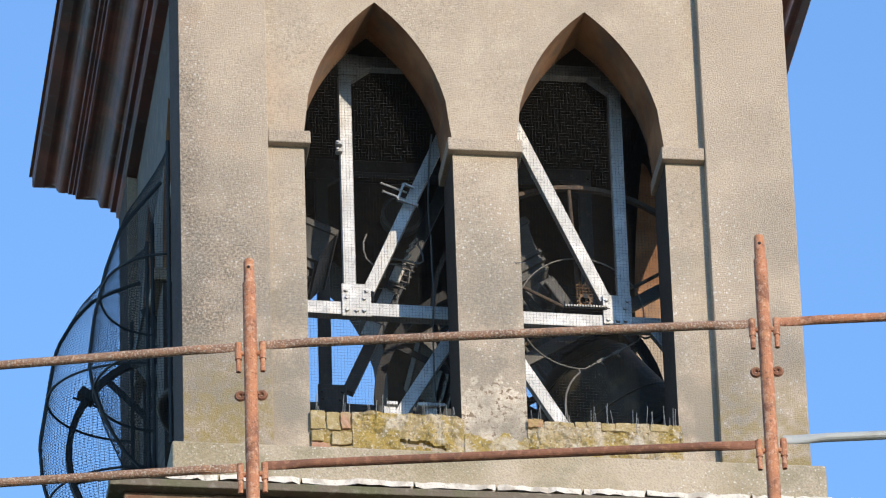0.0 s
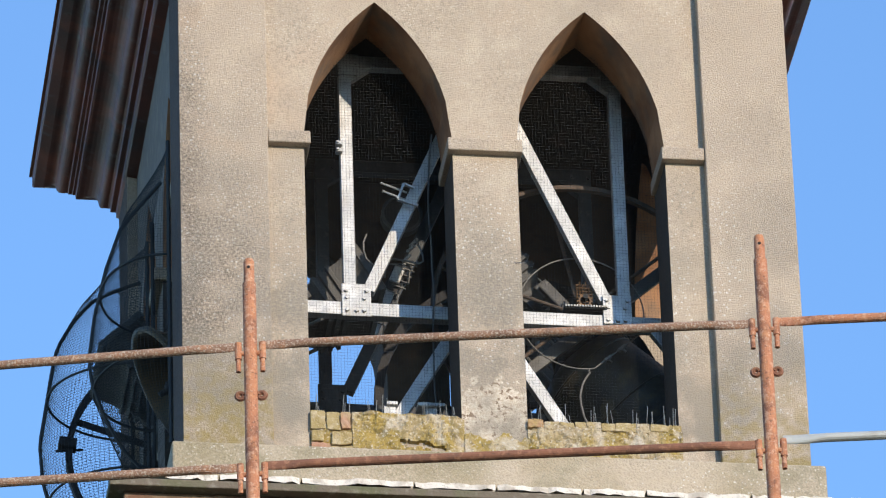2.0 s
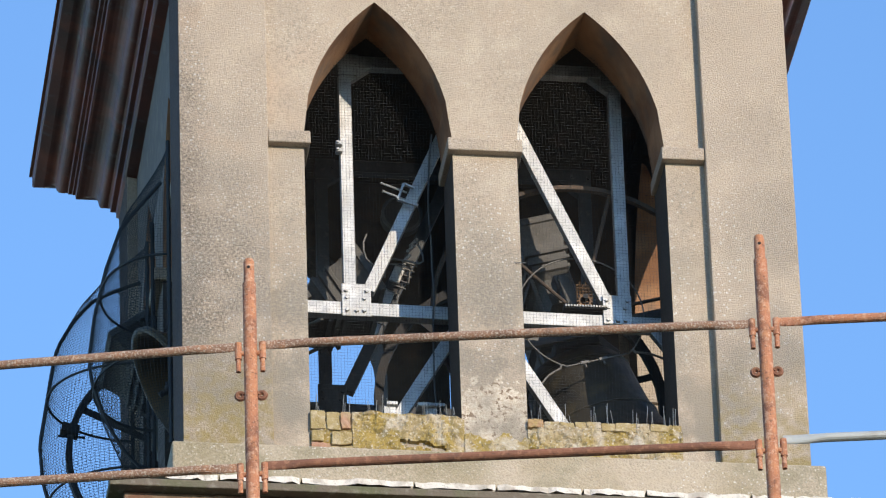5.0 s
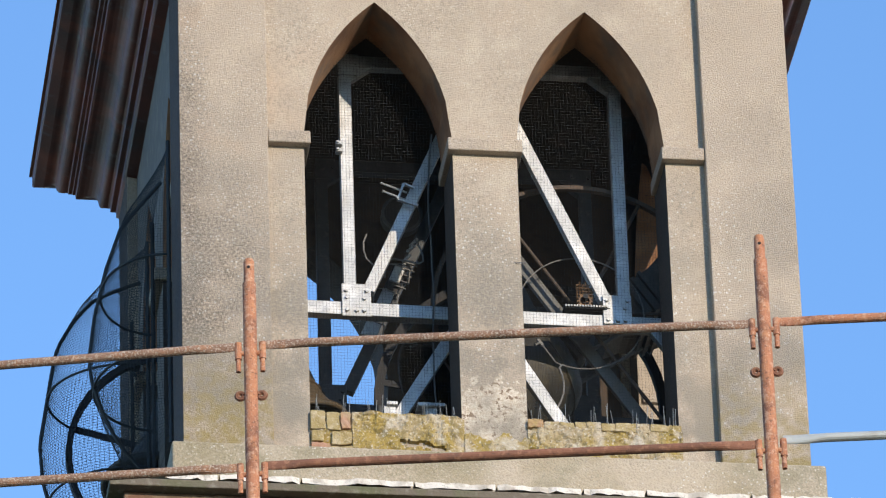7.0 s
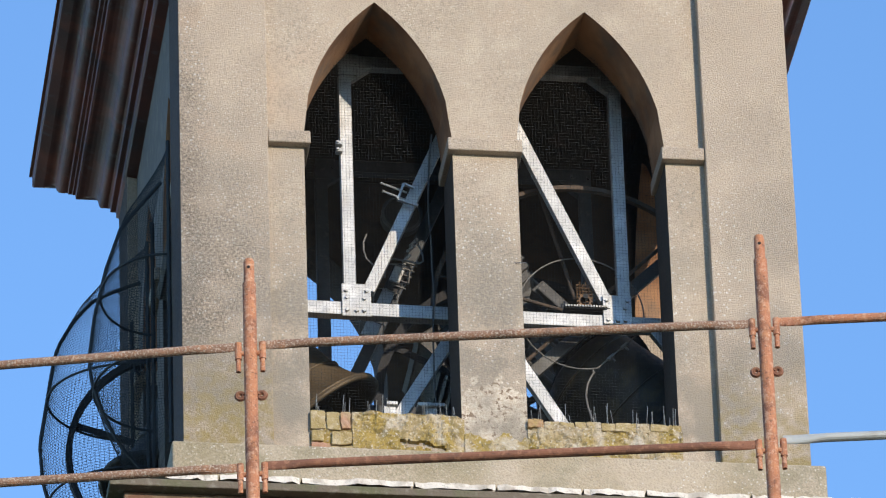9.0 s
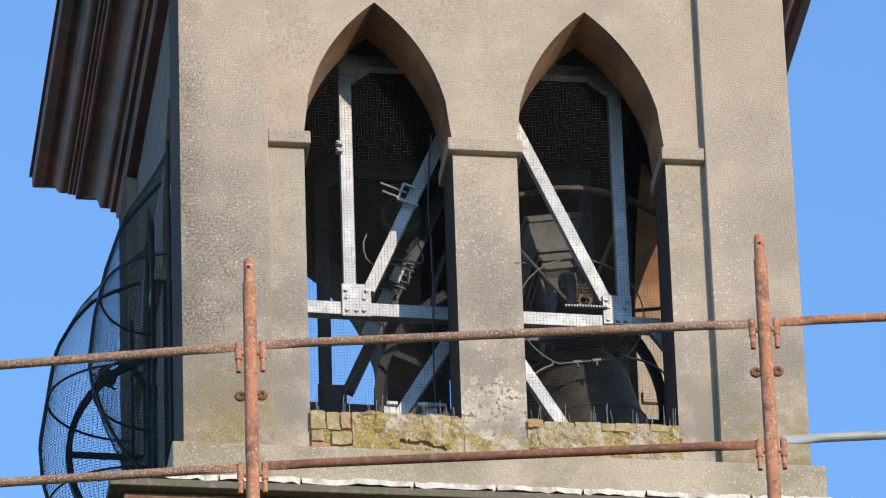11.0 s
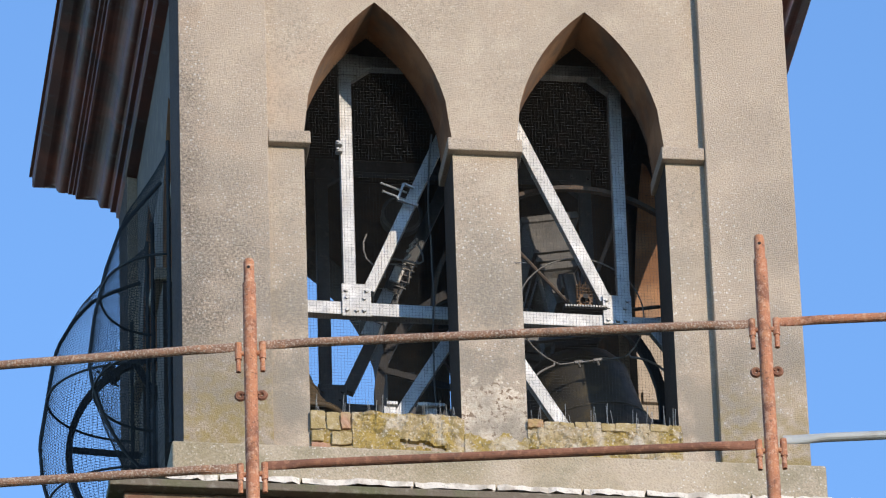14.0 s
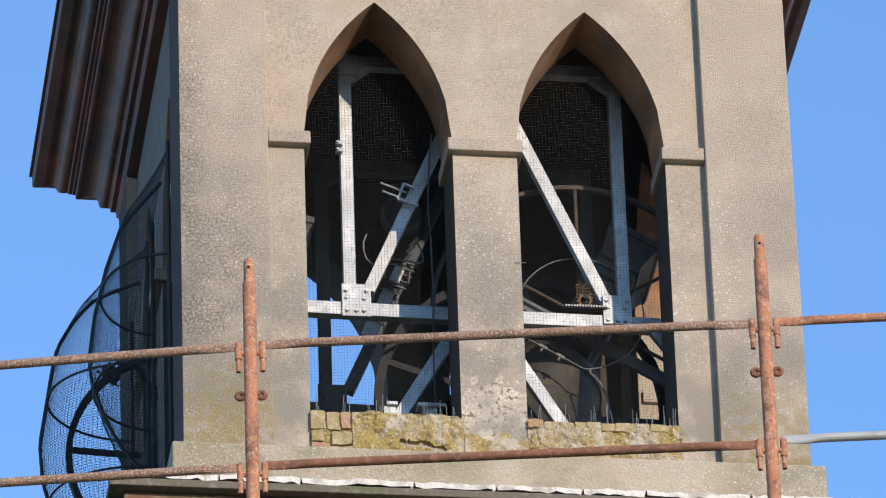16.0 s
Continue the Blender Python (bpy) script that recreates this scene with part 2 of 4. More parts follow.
M_RUST = material("rusty_tube", (0.40, 0.165, 0.085), 0.85, 0.0, layers=[((0.15, 0.065, 0.04), 9, 0.48, 0.66, 0.75), ((0.48, 0.22, 0.10), 26, 0.5, 0.7, 0.7), ((0.58, 0.36, 0.24), 48, 0.52, 0.66, 0.6), ((0.10, 0.05, 0.035), 90, 0.56, 0.68, 0.65), ((0.62, 0.46, 0.36), 150, 0.56, 0.68, 0.35)], bump=0.25, bump_scale=120)
M_BROWN = material("dark_brown_rust", (0.23, 0.10, 0.058), 0.88, 0.0, layers=[((0.12, 0.058, 0.038), 7, 0.45, 0.65, 0.7), ((0.36, 0.18, 0.105), 40, 0.52, 0.66, 0.6), ((0.09, 0.05, 0.036), 90, 0.56, 0.68, 0.5)], bump=0.25, bump_scale=120)
M_RAIL = material("lichened_rusty_tube", (0.25, 0.145, 0.095), 0.9, 0.0, layers=[((0.13, 0.07, 0.045), 8, 0.48, 0.66, 0.7), ((0.36, 0.17, 0.085), 20, 0.52, 0.68, 0.7), ((0.50, 0.43, 0.35), 130, 0.50, 0.64, 0.7), ((0.09, 0.055, 0.04), 220, 0.55, 0.66, 0.6)], bump=0.35, bump_scale=120)
M_GREYTUBE = material("grey_galvanised_tube", (0.42, 0.43, 0.41), 0.6, 0.3, layers=[((0.3, 0.28, 0.25), 20, 0.5, 0.7, 0.6)], bump=0.1)
M_SLAB = material("whitewashed_slab", (0.62, 0.57, 0.50), 0.9, layers=[((0.36, 0.31, 0.25), 12, 0.50, 0.66, 0.8), ((0.2, 0.18, 0.14), 50, 0.58, 0.7, 0.6)], bump=0.5)
M_GREEN = material("mossy_slab", (0.14, 0.115, 0.085), 0.95, layers=[((0.10, 0.11, 0.05), 5, 0.48, 0.64, 0.7), ((0.3, 0.27, 0.22), 25, 0.55, 0.7, 0.5)], bump=0.6)
M_BRASS = material("brass_gear_local", (0.15, 0.085, 0.04), 0.5, 0.7, layers=[((0.05, 0.035, 0.025), 90, 0.4, 0.6, 0.9)])
M_CABLE = material("grey_cable", (0.10, 0.10, 0.10), 0.7)
M_GROUND = material("earth_ground", (0.10, 0.095, 0.07), 0.95, layers=[((0.06, 0.08, 0.03), 0.3, 0.4, 0.6, 0.8), ((0.22, 0.2, 0.16), 2, 0.5, 0.7, 0.5)], bump=0.3)
M_ROOF = material("clay_roof", (0.30, 0.14, 0.09), 0.9, layers=[((0.18, 0.12, 0.09), 3, 0.45, 0.65, 0.7)], bump=0.4)


# ---- mesh helpers ----
def finish(bm, name, mat, smooth=False):
    bmesh.ops.recalc_face_normals(bm, faces=bm.faces[:])
    me = bpy.data.meshes.new(name)
    for m in (mat if isinstance(mat, (list, tuple)) else [mat]):
        me.materials.append(m)
    if smooth:
        for f in bm.faces:
            f.smooth = True
    bm.to_mesh(me)
    bm.free()
    return me


def part(name, bm, mat, parent=None, label="", smooth=False, at=None):
    ob = new(name, finish(bm, name, mat, smooth))
    if parent:
        ob.parent = parent
    if at is not None:
        ob.matrix_basis = at
    if label:
        ob["label"] = label
    return ob


def thing(name, label, category, at=None, group="", kind=""):
    ob = new(name)
    ob.empty_display_size = 0.1
    if at is not None:
        ob.matrix_basis = at
    return tagged(ob, label, category, group, kind)


def box(bm, x0, x1, y0, y1, z0, z1, bevel=0.0):
    r = bmesh.ops.create_cube(bm, size=1.0)
    bmesh.ops.transform(bm, verts=r["verts"], matrix=Matrix.Translation(((x0 + x1) / 2, (y0 + y1) / 2, (z0 + z1) / 2)) @ Matrix.Diagonal((x1 - x0, y1 - y0, z1 - z0, 1)))
    if bevel:
        es = {e for v in r["verts"] for e in v.link_edges}
        bmesh.ops.bevel(bm, geom=list(es), offset=bevel, segments=2, affect="EDGES", profile=0.5)
    return bm


def rod(bm, a, b, r, n=8, caps=True):
    a, b = Vector(a), Vector(b)
    d = b - a
    q = d.to_track_quat("Z", "Y").to_matrix().to_4x4()
    res = bmesh.ops.create_cone(bm, cap_ends=caps, segments=n, radius1=r, radius2=r, depth=d.length)
    bmesh.ops.transform(bm, verts=res["verts"], matrix=Matrix.Translation((a + b) / 2) @ q)
    return bm


def bar(bm, a, b, w, t, bevel=0.003):
    """A flat bar in an x-z plane from a to b, w wide in the plane and t thick in y."""
    a, b = Vector(a), Vector(b)
    d = b - a
    ang = math.atan2(d.z, d.x)
    tmp = bmesh.new()
    box(tmp, -d.length / 2, d.length / 2, -t / 2, t / 2, -w / 2, w / 2, bevel)
    bmesh.ops.transform(tmp, verts=tmp.verts[:], matrix=Matrix.Translation((a + b) / 2) @ Matrix.Rotation(-ang, 4, "Y"))
    me = bpy.data.meshes.new("tmp")
    tmp.to_mesh(me)
    tmp.free()
    bm.from_mesh(me)
    bpy.data.meshes.remove(me)
    return bm


def tube_path(bm, pts, r, n=6, closed=False):
    """A round tube along points."""
    pts = [Vector(p) for p in pts]
    rings = []
    m = len(pts)
    up = Vector((0.13, 0.27, 0.95)).normalized()
    for i, p in enumerate(pts):
        a = pts[(i - 1) % m] if closed or i else p
        b = pts[(i + 1) % m] if closed or i < m - 1 else p
        t = (b - a).normalized()
        s = t.cross(up)
        if s.length < 1e-3:
            s = t.cross(Vector((1, 0, 0)))
        s.normalize()
        u = s.cross(t)
        rings.append([bm.verts.new(p + r * (math.cos(2 * math.pi * k / n) * s + math.sin(2 * math.pi * k / n) * u)) for k in range(n)])
    for i in range(m if closed else m - 1):
        ra, rb = rings[i], rings[(i + 1) % m]
        for k in range(n):
            bm.faces.new((ra[k], ra[(k + 1) % n], rb[(k + 1) % n], rb[k]))
    if not closed:
        bm.faces.new(rings[0])
        bm.faces.new(rings[-1])
    return bm


def ring(bm, c, r, w, t, n=48):
    """A flat hoop in an x-z plane round c: radius r, w wide radially, t thick in y."""
    vs = []
    for k in range(n):
        a = 2 * math.pi * k / n
        e = (math.cos(a), math.sin(a))
        vs.append([bm.verts.new((c[0] + rr * e[0], c[1] + yy, c[2] + rr * e[1])) for rr, yy in ((r - w / 2, -t / 2), (r + w / 2, -t / 2), (r + w / 2, t / 2), (r - w / 2, t / 2))])
    for k in range(n):
        a, b = vs[k], vs[(k + 1) % n]
        for i in range(4):
            bm.faces.new((a[i], a[(i + 1) % 4], b[(i + 1) % 4], b[i]))
    return bm


def lathe(bm, prof, n=40):
    """Revolves (r, z) pairs round z."""
    rows = [[bm.verts.new((r * math.cos(2 * math.pi * k / n), r * math.sin(2 * math.pi * k / n), z)) for k in range(n)] for r, z in prof]
    for a, b in zip(rows, rows[1:]):
        for k in range(n):
            bm.faces.new((a[k], a[(k + 1) % n], b[(k + 1) % n], b[k]))
    return bm


# ---- tower ----
HALF, DEPTH, YC = 1.64, 3.34, 1.67
SILL, SPRING, APEX, TOP = 20.385, 22.075, 22.925, 23.62
OPEN = [(-0.972, -0.18), (0.165, 0.962)]
THICK = 0.36


def arch_z(x, a, b, spring=SPRING):
    hw = (b - a) / 2
    rise = APEX - SPRING
    R = (rise * rise + hw * hw) / (2 * hw)
    dx = hw - abs(x - (a + b) / 2)
    return spring + math.sqrt(max(0.0, R * R - (R - dx) ** 2))


def arch_wall(u0, u1, z0, z1, y0, y1, opens, spring=SPRING):
    """A wall along x from u0 to u1 with pointed openings (outer, inner and reveal surfaces), and apart from it the lining of each arch."""
    bm, lin = bmesh.new(), bmesh.new()

    def quad(b, slot, *ps):
        b.faces.new([b.verts.new(p) for p in ps]).material_index = slot

    def both(xa, za, xb, zb, zta, ztb):
        for slot, y in enumerate((y0, y1)):
            quad(bm, slot, (xa, y, za), (xb, y, zb), (xb, y, ztb), (xa, y, zta))

    xs = [u0]
    for a, b in opens:
        xs += [a, b]
    xs.append(u1)
    for i in range(0, len(xs), 2):
        both(xs[i], z0, xs[i + 1], z0, spring, spring)
        both(xs[i], spring, xs[i + 1], spring, z1, z1)
    for a, b in opens:
        both(a, z0, b, z0, SILL - 0.02, SILL - 0.02)
        quad(bm, 2, (a, y0, SILL - 0.02), (b, y0, SILL - 0.02), (b, y1, SILL - 0.02), (a, y1, SILL - 0.02))
        for x in (a, b):
            quad(bm, 2, (x, y0, SILL - 0.02), (x, y1, SILL - 0.02), (x, y1, spring), (x, y0, spring))
        n = 28
        for k in range(n):
            xa, xb = a + (b - a) * k / n, a + (b - a) * (k + 1) / n
            za, zb = arch_z(xa, a, b, spring), arch_z(xb, a, b, spring)
            both(xa, za, xb, zb, z1, z1)
            quad(lin, 0, (xa, y0, za), (xb, y0, zb), (xb, y1, zb), (xa, y1, za))
    for x in (u0, u1):
        quad(bm, 0, (x, y0, z0), (x, y1, z0), (x, y1, z1), (x, y0, z1))
    quad(bm, 0, (u0, y0, z1), (u1, y0, z1), (u1, y1, z1), (u0, y1, z1))
    for b in (bm, lin):
        bmesh.ops.remove_doubles(b, verts=b.verts[:], dist=1e-4)
    return bm, lin


tower = thing("bell_tower", "grey rendered square bell tower with paired pointed belfry openings", "bell tower")
FACE = 0.06
side_x = [(a + 0.005, b + 0.005) for a, b in OPEN]
for nm, m, w in (("wall_front", Matrix.Identity(4), 1.2),
                 ("wall_back", Matrix.Translation((0, DEPTH, 0)) @ Matrix.Rotation(math.pi, 4, "Z"), 1.2),
                 ("wall_side", Matrix.Translation((-HALF, YC, 0)) @ Matrix.Rotation(-math.pi / 2, 4, "Z"), 1.2),
                 ("wall_side", Matrix.Translation((HALF, YC, 0)) @ Matrix.Rotation(math.pi / 2, 4, "Z"), 1.2)):
    east = m.translation.x > 1
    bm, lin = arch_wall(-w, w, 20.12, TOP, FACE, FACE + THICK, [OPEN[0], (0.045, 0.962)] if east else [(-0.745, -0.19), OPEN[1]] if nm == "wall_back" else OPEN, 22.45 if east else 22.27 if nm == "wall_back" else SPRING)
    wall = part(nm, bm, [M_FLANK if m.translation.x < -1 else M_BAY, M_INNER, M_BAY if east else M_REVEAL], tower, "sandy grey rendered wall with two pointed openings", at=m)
    # the rear arch lining takes the shade-dark plaster instead of ochre
    part("arch_lining", lin, M_REVEAL if nm == "wall_back" else M_SOFFIT, wall, "plaster arch soffit with shade in its colour" if nm == "wall_back" else "ochre plastered arch soffit")

# corner piers stand 5 cm proud of the bays
for sx in (-1, 1):
    for y0, y1 in ((0.0, 0.47), (DEPTH - 0.47, DEPTH)):
        bm = bmesh.new()
        x0, x1 = sorted((sx * HALF, sx * 1.17))
        box(bm, x0, x1, y0, y1, 20.118, TOP, 0.006)
        # west faces of the west piers take the shade-dark colour
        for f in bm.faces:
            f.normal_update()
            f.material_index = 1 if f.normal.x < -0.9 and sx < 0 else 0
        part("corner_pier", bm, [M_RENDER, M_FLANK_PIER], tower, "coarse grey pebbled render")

# imposts at the spring, turned into the reveals
for a, b in ((-1.168, -0.942), (-0.21, 0.19), (0.938, 1.168)):
    bm = bmesh.new()
    box(bm, a, b, 0.012, FACE + 0.34, 21.992, 22.068, 0.006)
    part("impost", bm, M_RENDER, tower)
for m in (Matrix.Translation((0, DEPTH, 0)) @ Matrix.Rotation(math.pi, 4, "Z"), Matrix.Translation((-HALF, YC, 0)) @ Matrix.Rotation(-math.pi / 2, 4, "Z"), Matrix.Translation((HALF, YC, 0)) @ Matrix.Rotation(math.pi / 2, 4, "Z")):
    for a, b in ((-1.168, -0.942), (-0.21, 0.07 if m.translation.x > 1 else 0.19), (0.938, 1.168)):
        bm = bmesh.new()
        box(bm, a, b, 0.012, FACE + 0.34, 21.992, 22.068, 0.006)
        part("impost", bm, M_RENDER, tower, at=m)

# plinth, string course and shaft
bm = bmesh.new()
box(bm, -1.705, 1.705, -0.06, DEPTH + 0.06, 19.7, 20.116, 0.012)
part("plinth", bm, M_PLINTH, tower, "pale rendered plinth band")
bm = bmesh.new()
box(bm, -2.06, 2.06, -0.40, DEPTH + 0.4, 19.655, 19.698, 0.006)
part("string_course", bm, M_GREEN, tower, "mossy green stone string course")
bm = bmesh.new()
box(bm, -1.98, 1.98, -0.33, DEPTH + 0.33, 19.60, 19.653, 0.004)
box(bm, -1.86, 1.86, -0.22, DEPTH + 0.22, 19.53, 19.60, 0.004)
part("brick_corbel", bm, M_CORBEL, tower, "weathered brick corbel course")
bm = bmesh.new()
box(bm, -1.6, 1.6, 0.02, DEPTH - 0.02, 0, 19.53)
part("shaft", bm, M_RENDER, tower)

# cornice swept round the top, roof above it
PROF = [(-0.10, 23.47), (0.0, 23.49), (0.014, 23.505), (0.016, 23.553), (0.044, 23.558), (0.048, 23.59), (0.058, 23.60)]


def curve(o0, z0, o1, z1, out, n=7):
    """A quarter-round from (o0, z0) to (o1, z1); out: swelling, else hollow."""
    for k in range(n + 1):
        t = math.pi / 2 * k / n
        PROF.append((o0 + (o1 - o0) * (math.sin(t) if out else 1 - math.cos(t)), z0 + (z1 - z0) * (1 - math.cos(t) if out else math.sin(t))))


curve(0.060, 23.602, 0.105, 23.64, True)
curve(0.106, 23.642, 0.215, 23.742, False)
PROF += [(0.228, 23.748), (0.231, 23.783), (0.245, 23.786), (0.248, 23.80), (0.268, 23.804), (0.272, 23.822)]
curve(0.274, 23.824, 0.335, 23.892, True)
curve(0.337, 23.893, 0.385, 23.925, False)
PROF += [(0.40, 23.928), (0.455, 23.955), (0.462, 23.968), (0.462, 24.05), (0.0, 24.12)]
bm = bmesh.new()
rows = []
for o, z in PROF:
    rows.append([bm.verts.new(p) for p in ((-HALF - o, -o, z), (HALF + o, -o, z), (HALF + o, DEPTH + o, z), (-HALF - o, DEPTH + o, z))])
for a, b in zip(rows, rows[1:]):
    for k in range(4):
        bm.faces.new((a[k], a[(k + 1) % 4], b[(k + 1) % 4], b[k]))
part("cornice", bm, M_CORNICE, tower, "brown painted moulded cornice")
bm = bmesh.new()
base = [bm.verts.new(p) for p in ((-2.12, -0.48, 24.04), (2.12, -0.48, 24.04), (2.12, DEPTH + 0.48, 24.04), (-2.12, DEPTH + 0.48, 24.04))]
tip = bm.verts.new((0, YC, 25.4))
for k in range(4):
    bm.faces.new((base[k], base[(k + 1) % 4], tip))
bm.faces.new(base)
part("roof", bm, M_ROOF, tower)
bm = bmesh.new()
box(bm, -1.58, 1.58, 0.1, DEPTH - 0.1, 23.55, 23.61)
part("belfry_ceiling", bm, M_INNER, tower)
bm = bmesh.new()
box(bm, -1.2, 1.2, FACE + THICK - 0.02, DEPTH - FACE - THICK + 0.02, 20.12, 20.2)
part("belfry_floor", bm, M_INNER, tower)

# ground
bm = bmesh.new()
bmesh.ops.create_grid(bm, x_segments=8, y_segments=8, size=2500)
g = part("ground", bm, M_GROUND)
tagged(g, "bare earth and grass ground round the tower", "ground", kind="structure")


# ---- steel bell frames ----
def bell_frame(y, first, upper=True):
    f = thing("steel_bell_frame", "bolted galvanised steel truss carrying the bells" if first else "bolted steel truss between the bells, shade-dark in colour", "bell frame", Matrix.Translation((0, y, 0)), group="bell frames")

    # inner trusses: a shade-dark version of the front truss's steel
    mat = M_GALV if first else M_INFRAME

    def member(nm, a, b, w):
        bm = bmesh.new()
        ply = {"top_beam": 0.058, "middle_beam": 0.060, "bottom_beam": 0.060, "post": 0.054, "diagonal": 0.050, "haunch": 0.046, "lower_brace": 0.048}[nm]
        bar(bm, (a[0], 0, a[1]), (b[0], 0, b[1]), w, ply)
        return part(nm, bm, mat, f)

    if first:
        member("haunch", (0.955, 21.275), (1.03, 21.17), 0.05)
    ZT, XL, XR = 22.885, -0.675, 0.8
    if upper:
        member("top_beam", (XL - 0.03, ZT), (XR + 0.03, ZT), 0.07)
    member("middle_beam", (-1.2, 21.337), (1.2, 21.305), 0.078)
    member("bottom_beam", (-1.2, 20.60), (1.2, 20.60), 0.08)
    for x, s, up0, up1, lo0, lo1, zg in ((XL, 1, -0.575, 0.02, -0.46, -0.075, 21.40), (XR, -1, 0.700, 0.112, 0.462, 0.085, 21.385)):
        if not upper:
            continue
        member("post", (x, 21.46), (x, 22.80), 0.068)
        lean = 0.0 if first or s < 0 else 0.02
        member("diagonal", (up0 + lean, 21.45), (up1 + lean, 22.84), 0.066)
        member("haunch", (x, 22.765), (x + s * 0.13, 22.865), 0.05)
        member("lower_brace", (lo0, 20.64), (lo1, 21.292 + 0.003 * s), 0.068 + 0.001 * s)
        for nm, cx, cz, w, h in (("gusset", -0.6445 if s > 0 else 0.758, 21.376 if s > 0 else 21.381, 0.158 if s > 0 else 0.155, 0.20 if s > 0 else 0.178), ("corner_gusset", x + s * 0.02, 22.855, 0.11, 0.13)):
            bm = bmesh.new()
            box(bm, cx - w / 2, cx + w / 2, -0.042, -0.031, cz - h / 2, cz + h / 2, 0.003)
            g = part(nm, bm, mat, f)
            for dx, dz in ((-0.05, -0.065), (0.0, -0.067), (0.04, -0.066), (-0.05, 0.012), (0.042, 0.008), (-0.055, 0.055), (0.055, 0.055)):
                if nm == "corner_gusset" and (dz > 0.03 or dx == 0):
                    continue
                bm = bmesh.new()
                rod(bm, (cx + dx, -0.054, cz + dz), (cx + dx, -0.041, cz + dz), 0.011, 6)
                part("bolt", bm, mat, g)
    return f


def bearing(x, y):
    p = thing("axle_bearing", "dark cast iron pillow block on the truss beam", "bearing", Matrix.Translation((x, y, 0)), group="axle bearings")
    bm = bmesh.new()
    box(bm, -0.10, 0.10, -0.04, 0.04, 21.366, 21.392, 0.004)
    part("foot", bm, M_IRON, p)
    bm = bmesh.new()
    rod(bm, (0, -0.045, 21.45), (0, 0.045, 21.45), 0.06, 16)
    part("housing", bm, M_IRON, p)


for bx, by in ((-1.10, 1.7), (0.58, 1.66), (0.42, 2.78)):
    bearing(bx, by)
def foot_plate(x0, x1):
    p = thing("foot_plate", "bolted galvanised foot plate of the truss", "steel plate", group="foot plates")
    bm = bmesh.new()
    box(bm, x0, x1, 0.50, 0.60, 20.70, 20.722, 0.004)
    part("plate", bm, M_GALV, p)
    for fx in (0.25, 0.75):
        bm = bmesh.new()
        x = x0 + (x1 - x0) * fx
        rod(bm, (x, 0.550, 20.722), (x, 0.550, 20.736), 0.010, 6)
        part("bolt", bm, M_GALV, p)


foot_plate(-0.51, -0.45)
foot_plate(-0.345, -0.20)
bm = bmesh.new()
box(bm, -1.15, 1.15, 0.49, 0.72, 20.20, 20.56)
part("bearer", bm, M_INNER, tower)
for px in (-0.49, -0.27):
    bm = bmesh.new()
    box(bm, px - 0.03, px + 0.03, 0.52, 0.58, 20.561, 20.699)
    part("stub", bm, M_GALV, tower)
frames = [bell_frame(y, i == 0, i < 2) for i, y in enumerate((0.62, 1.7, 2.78))]


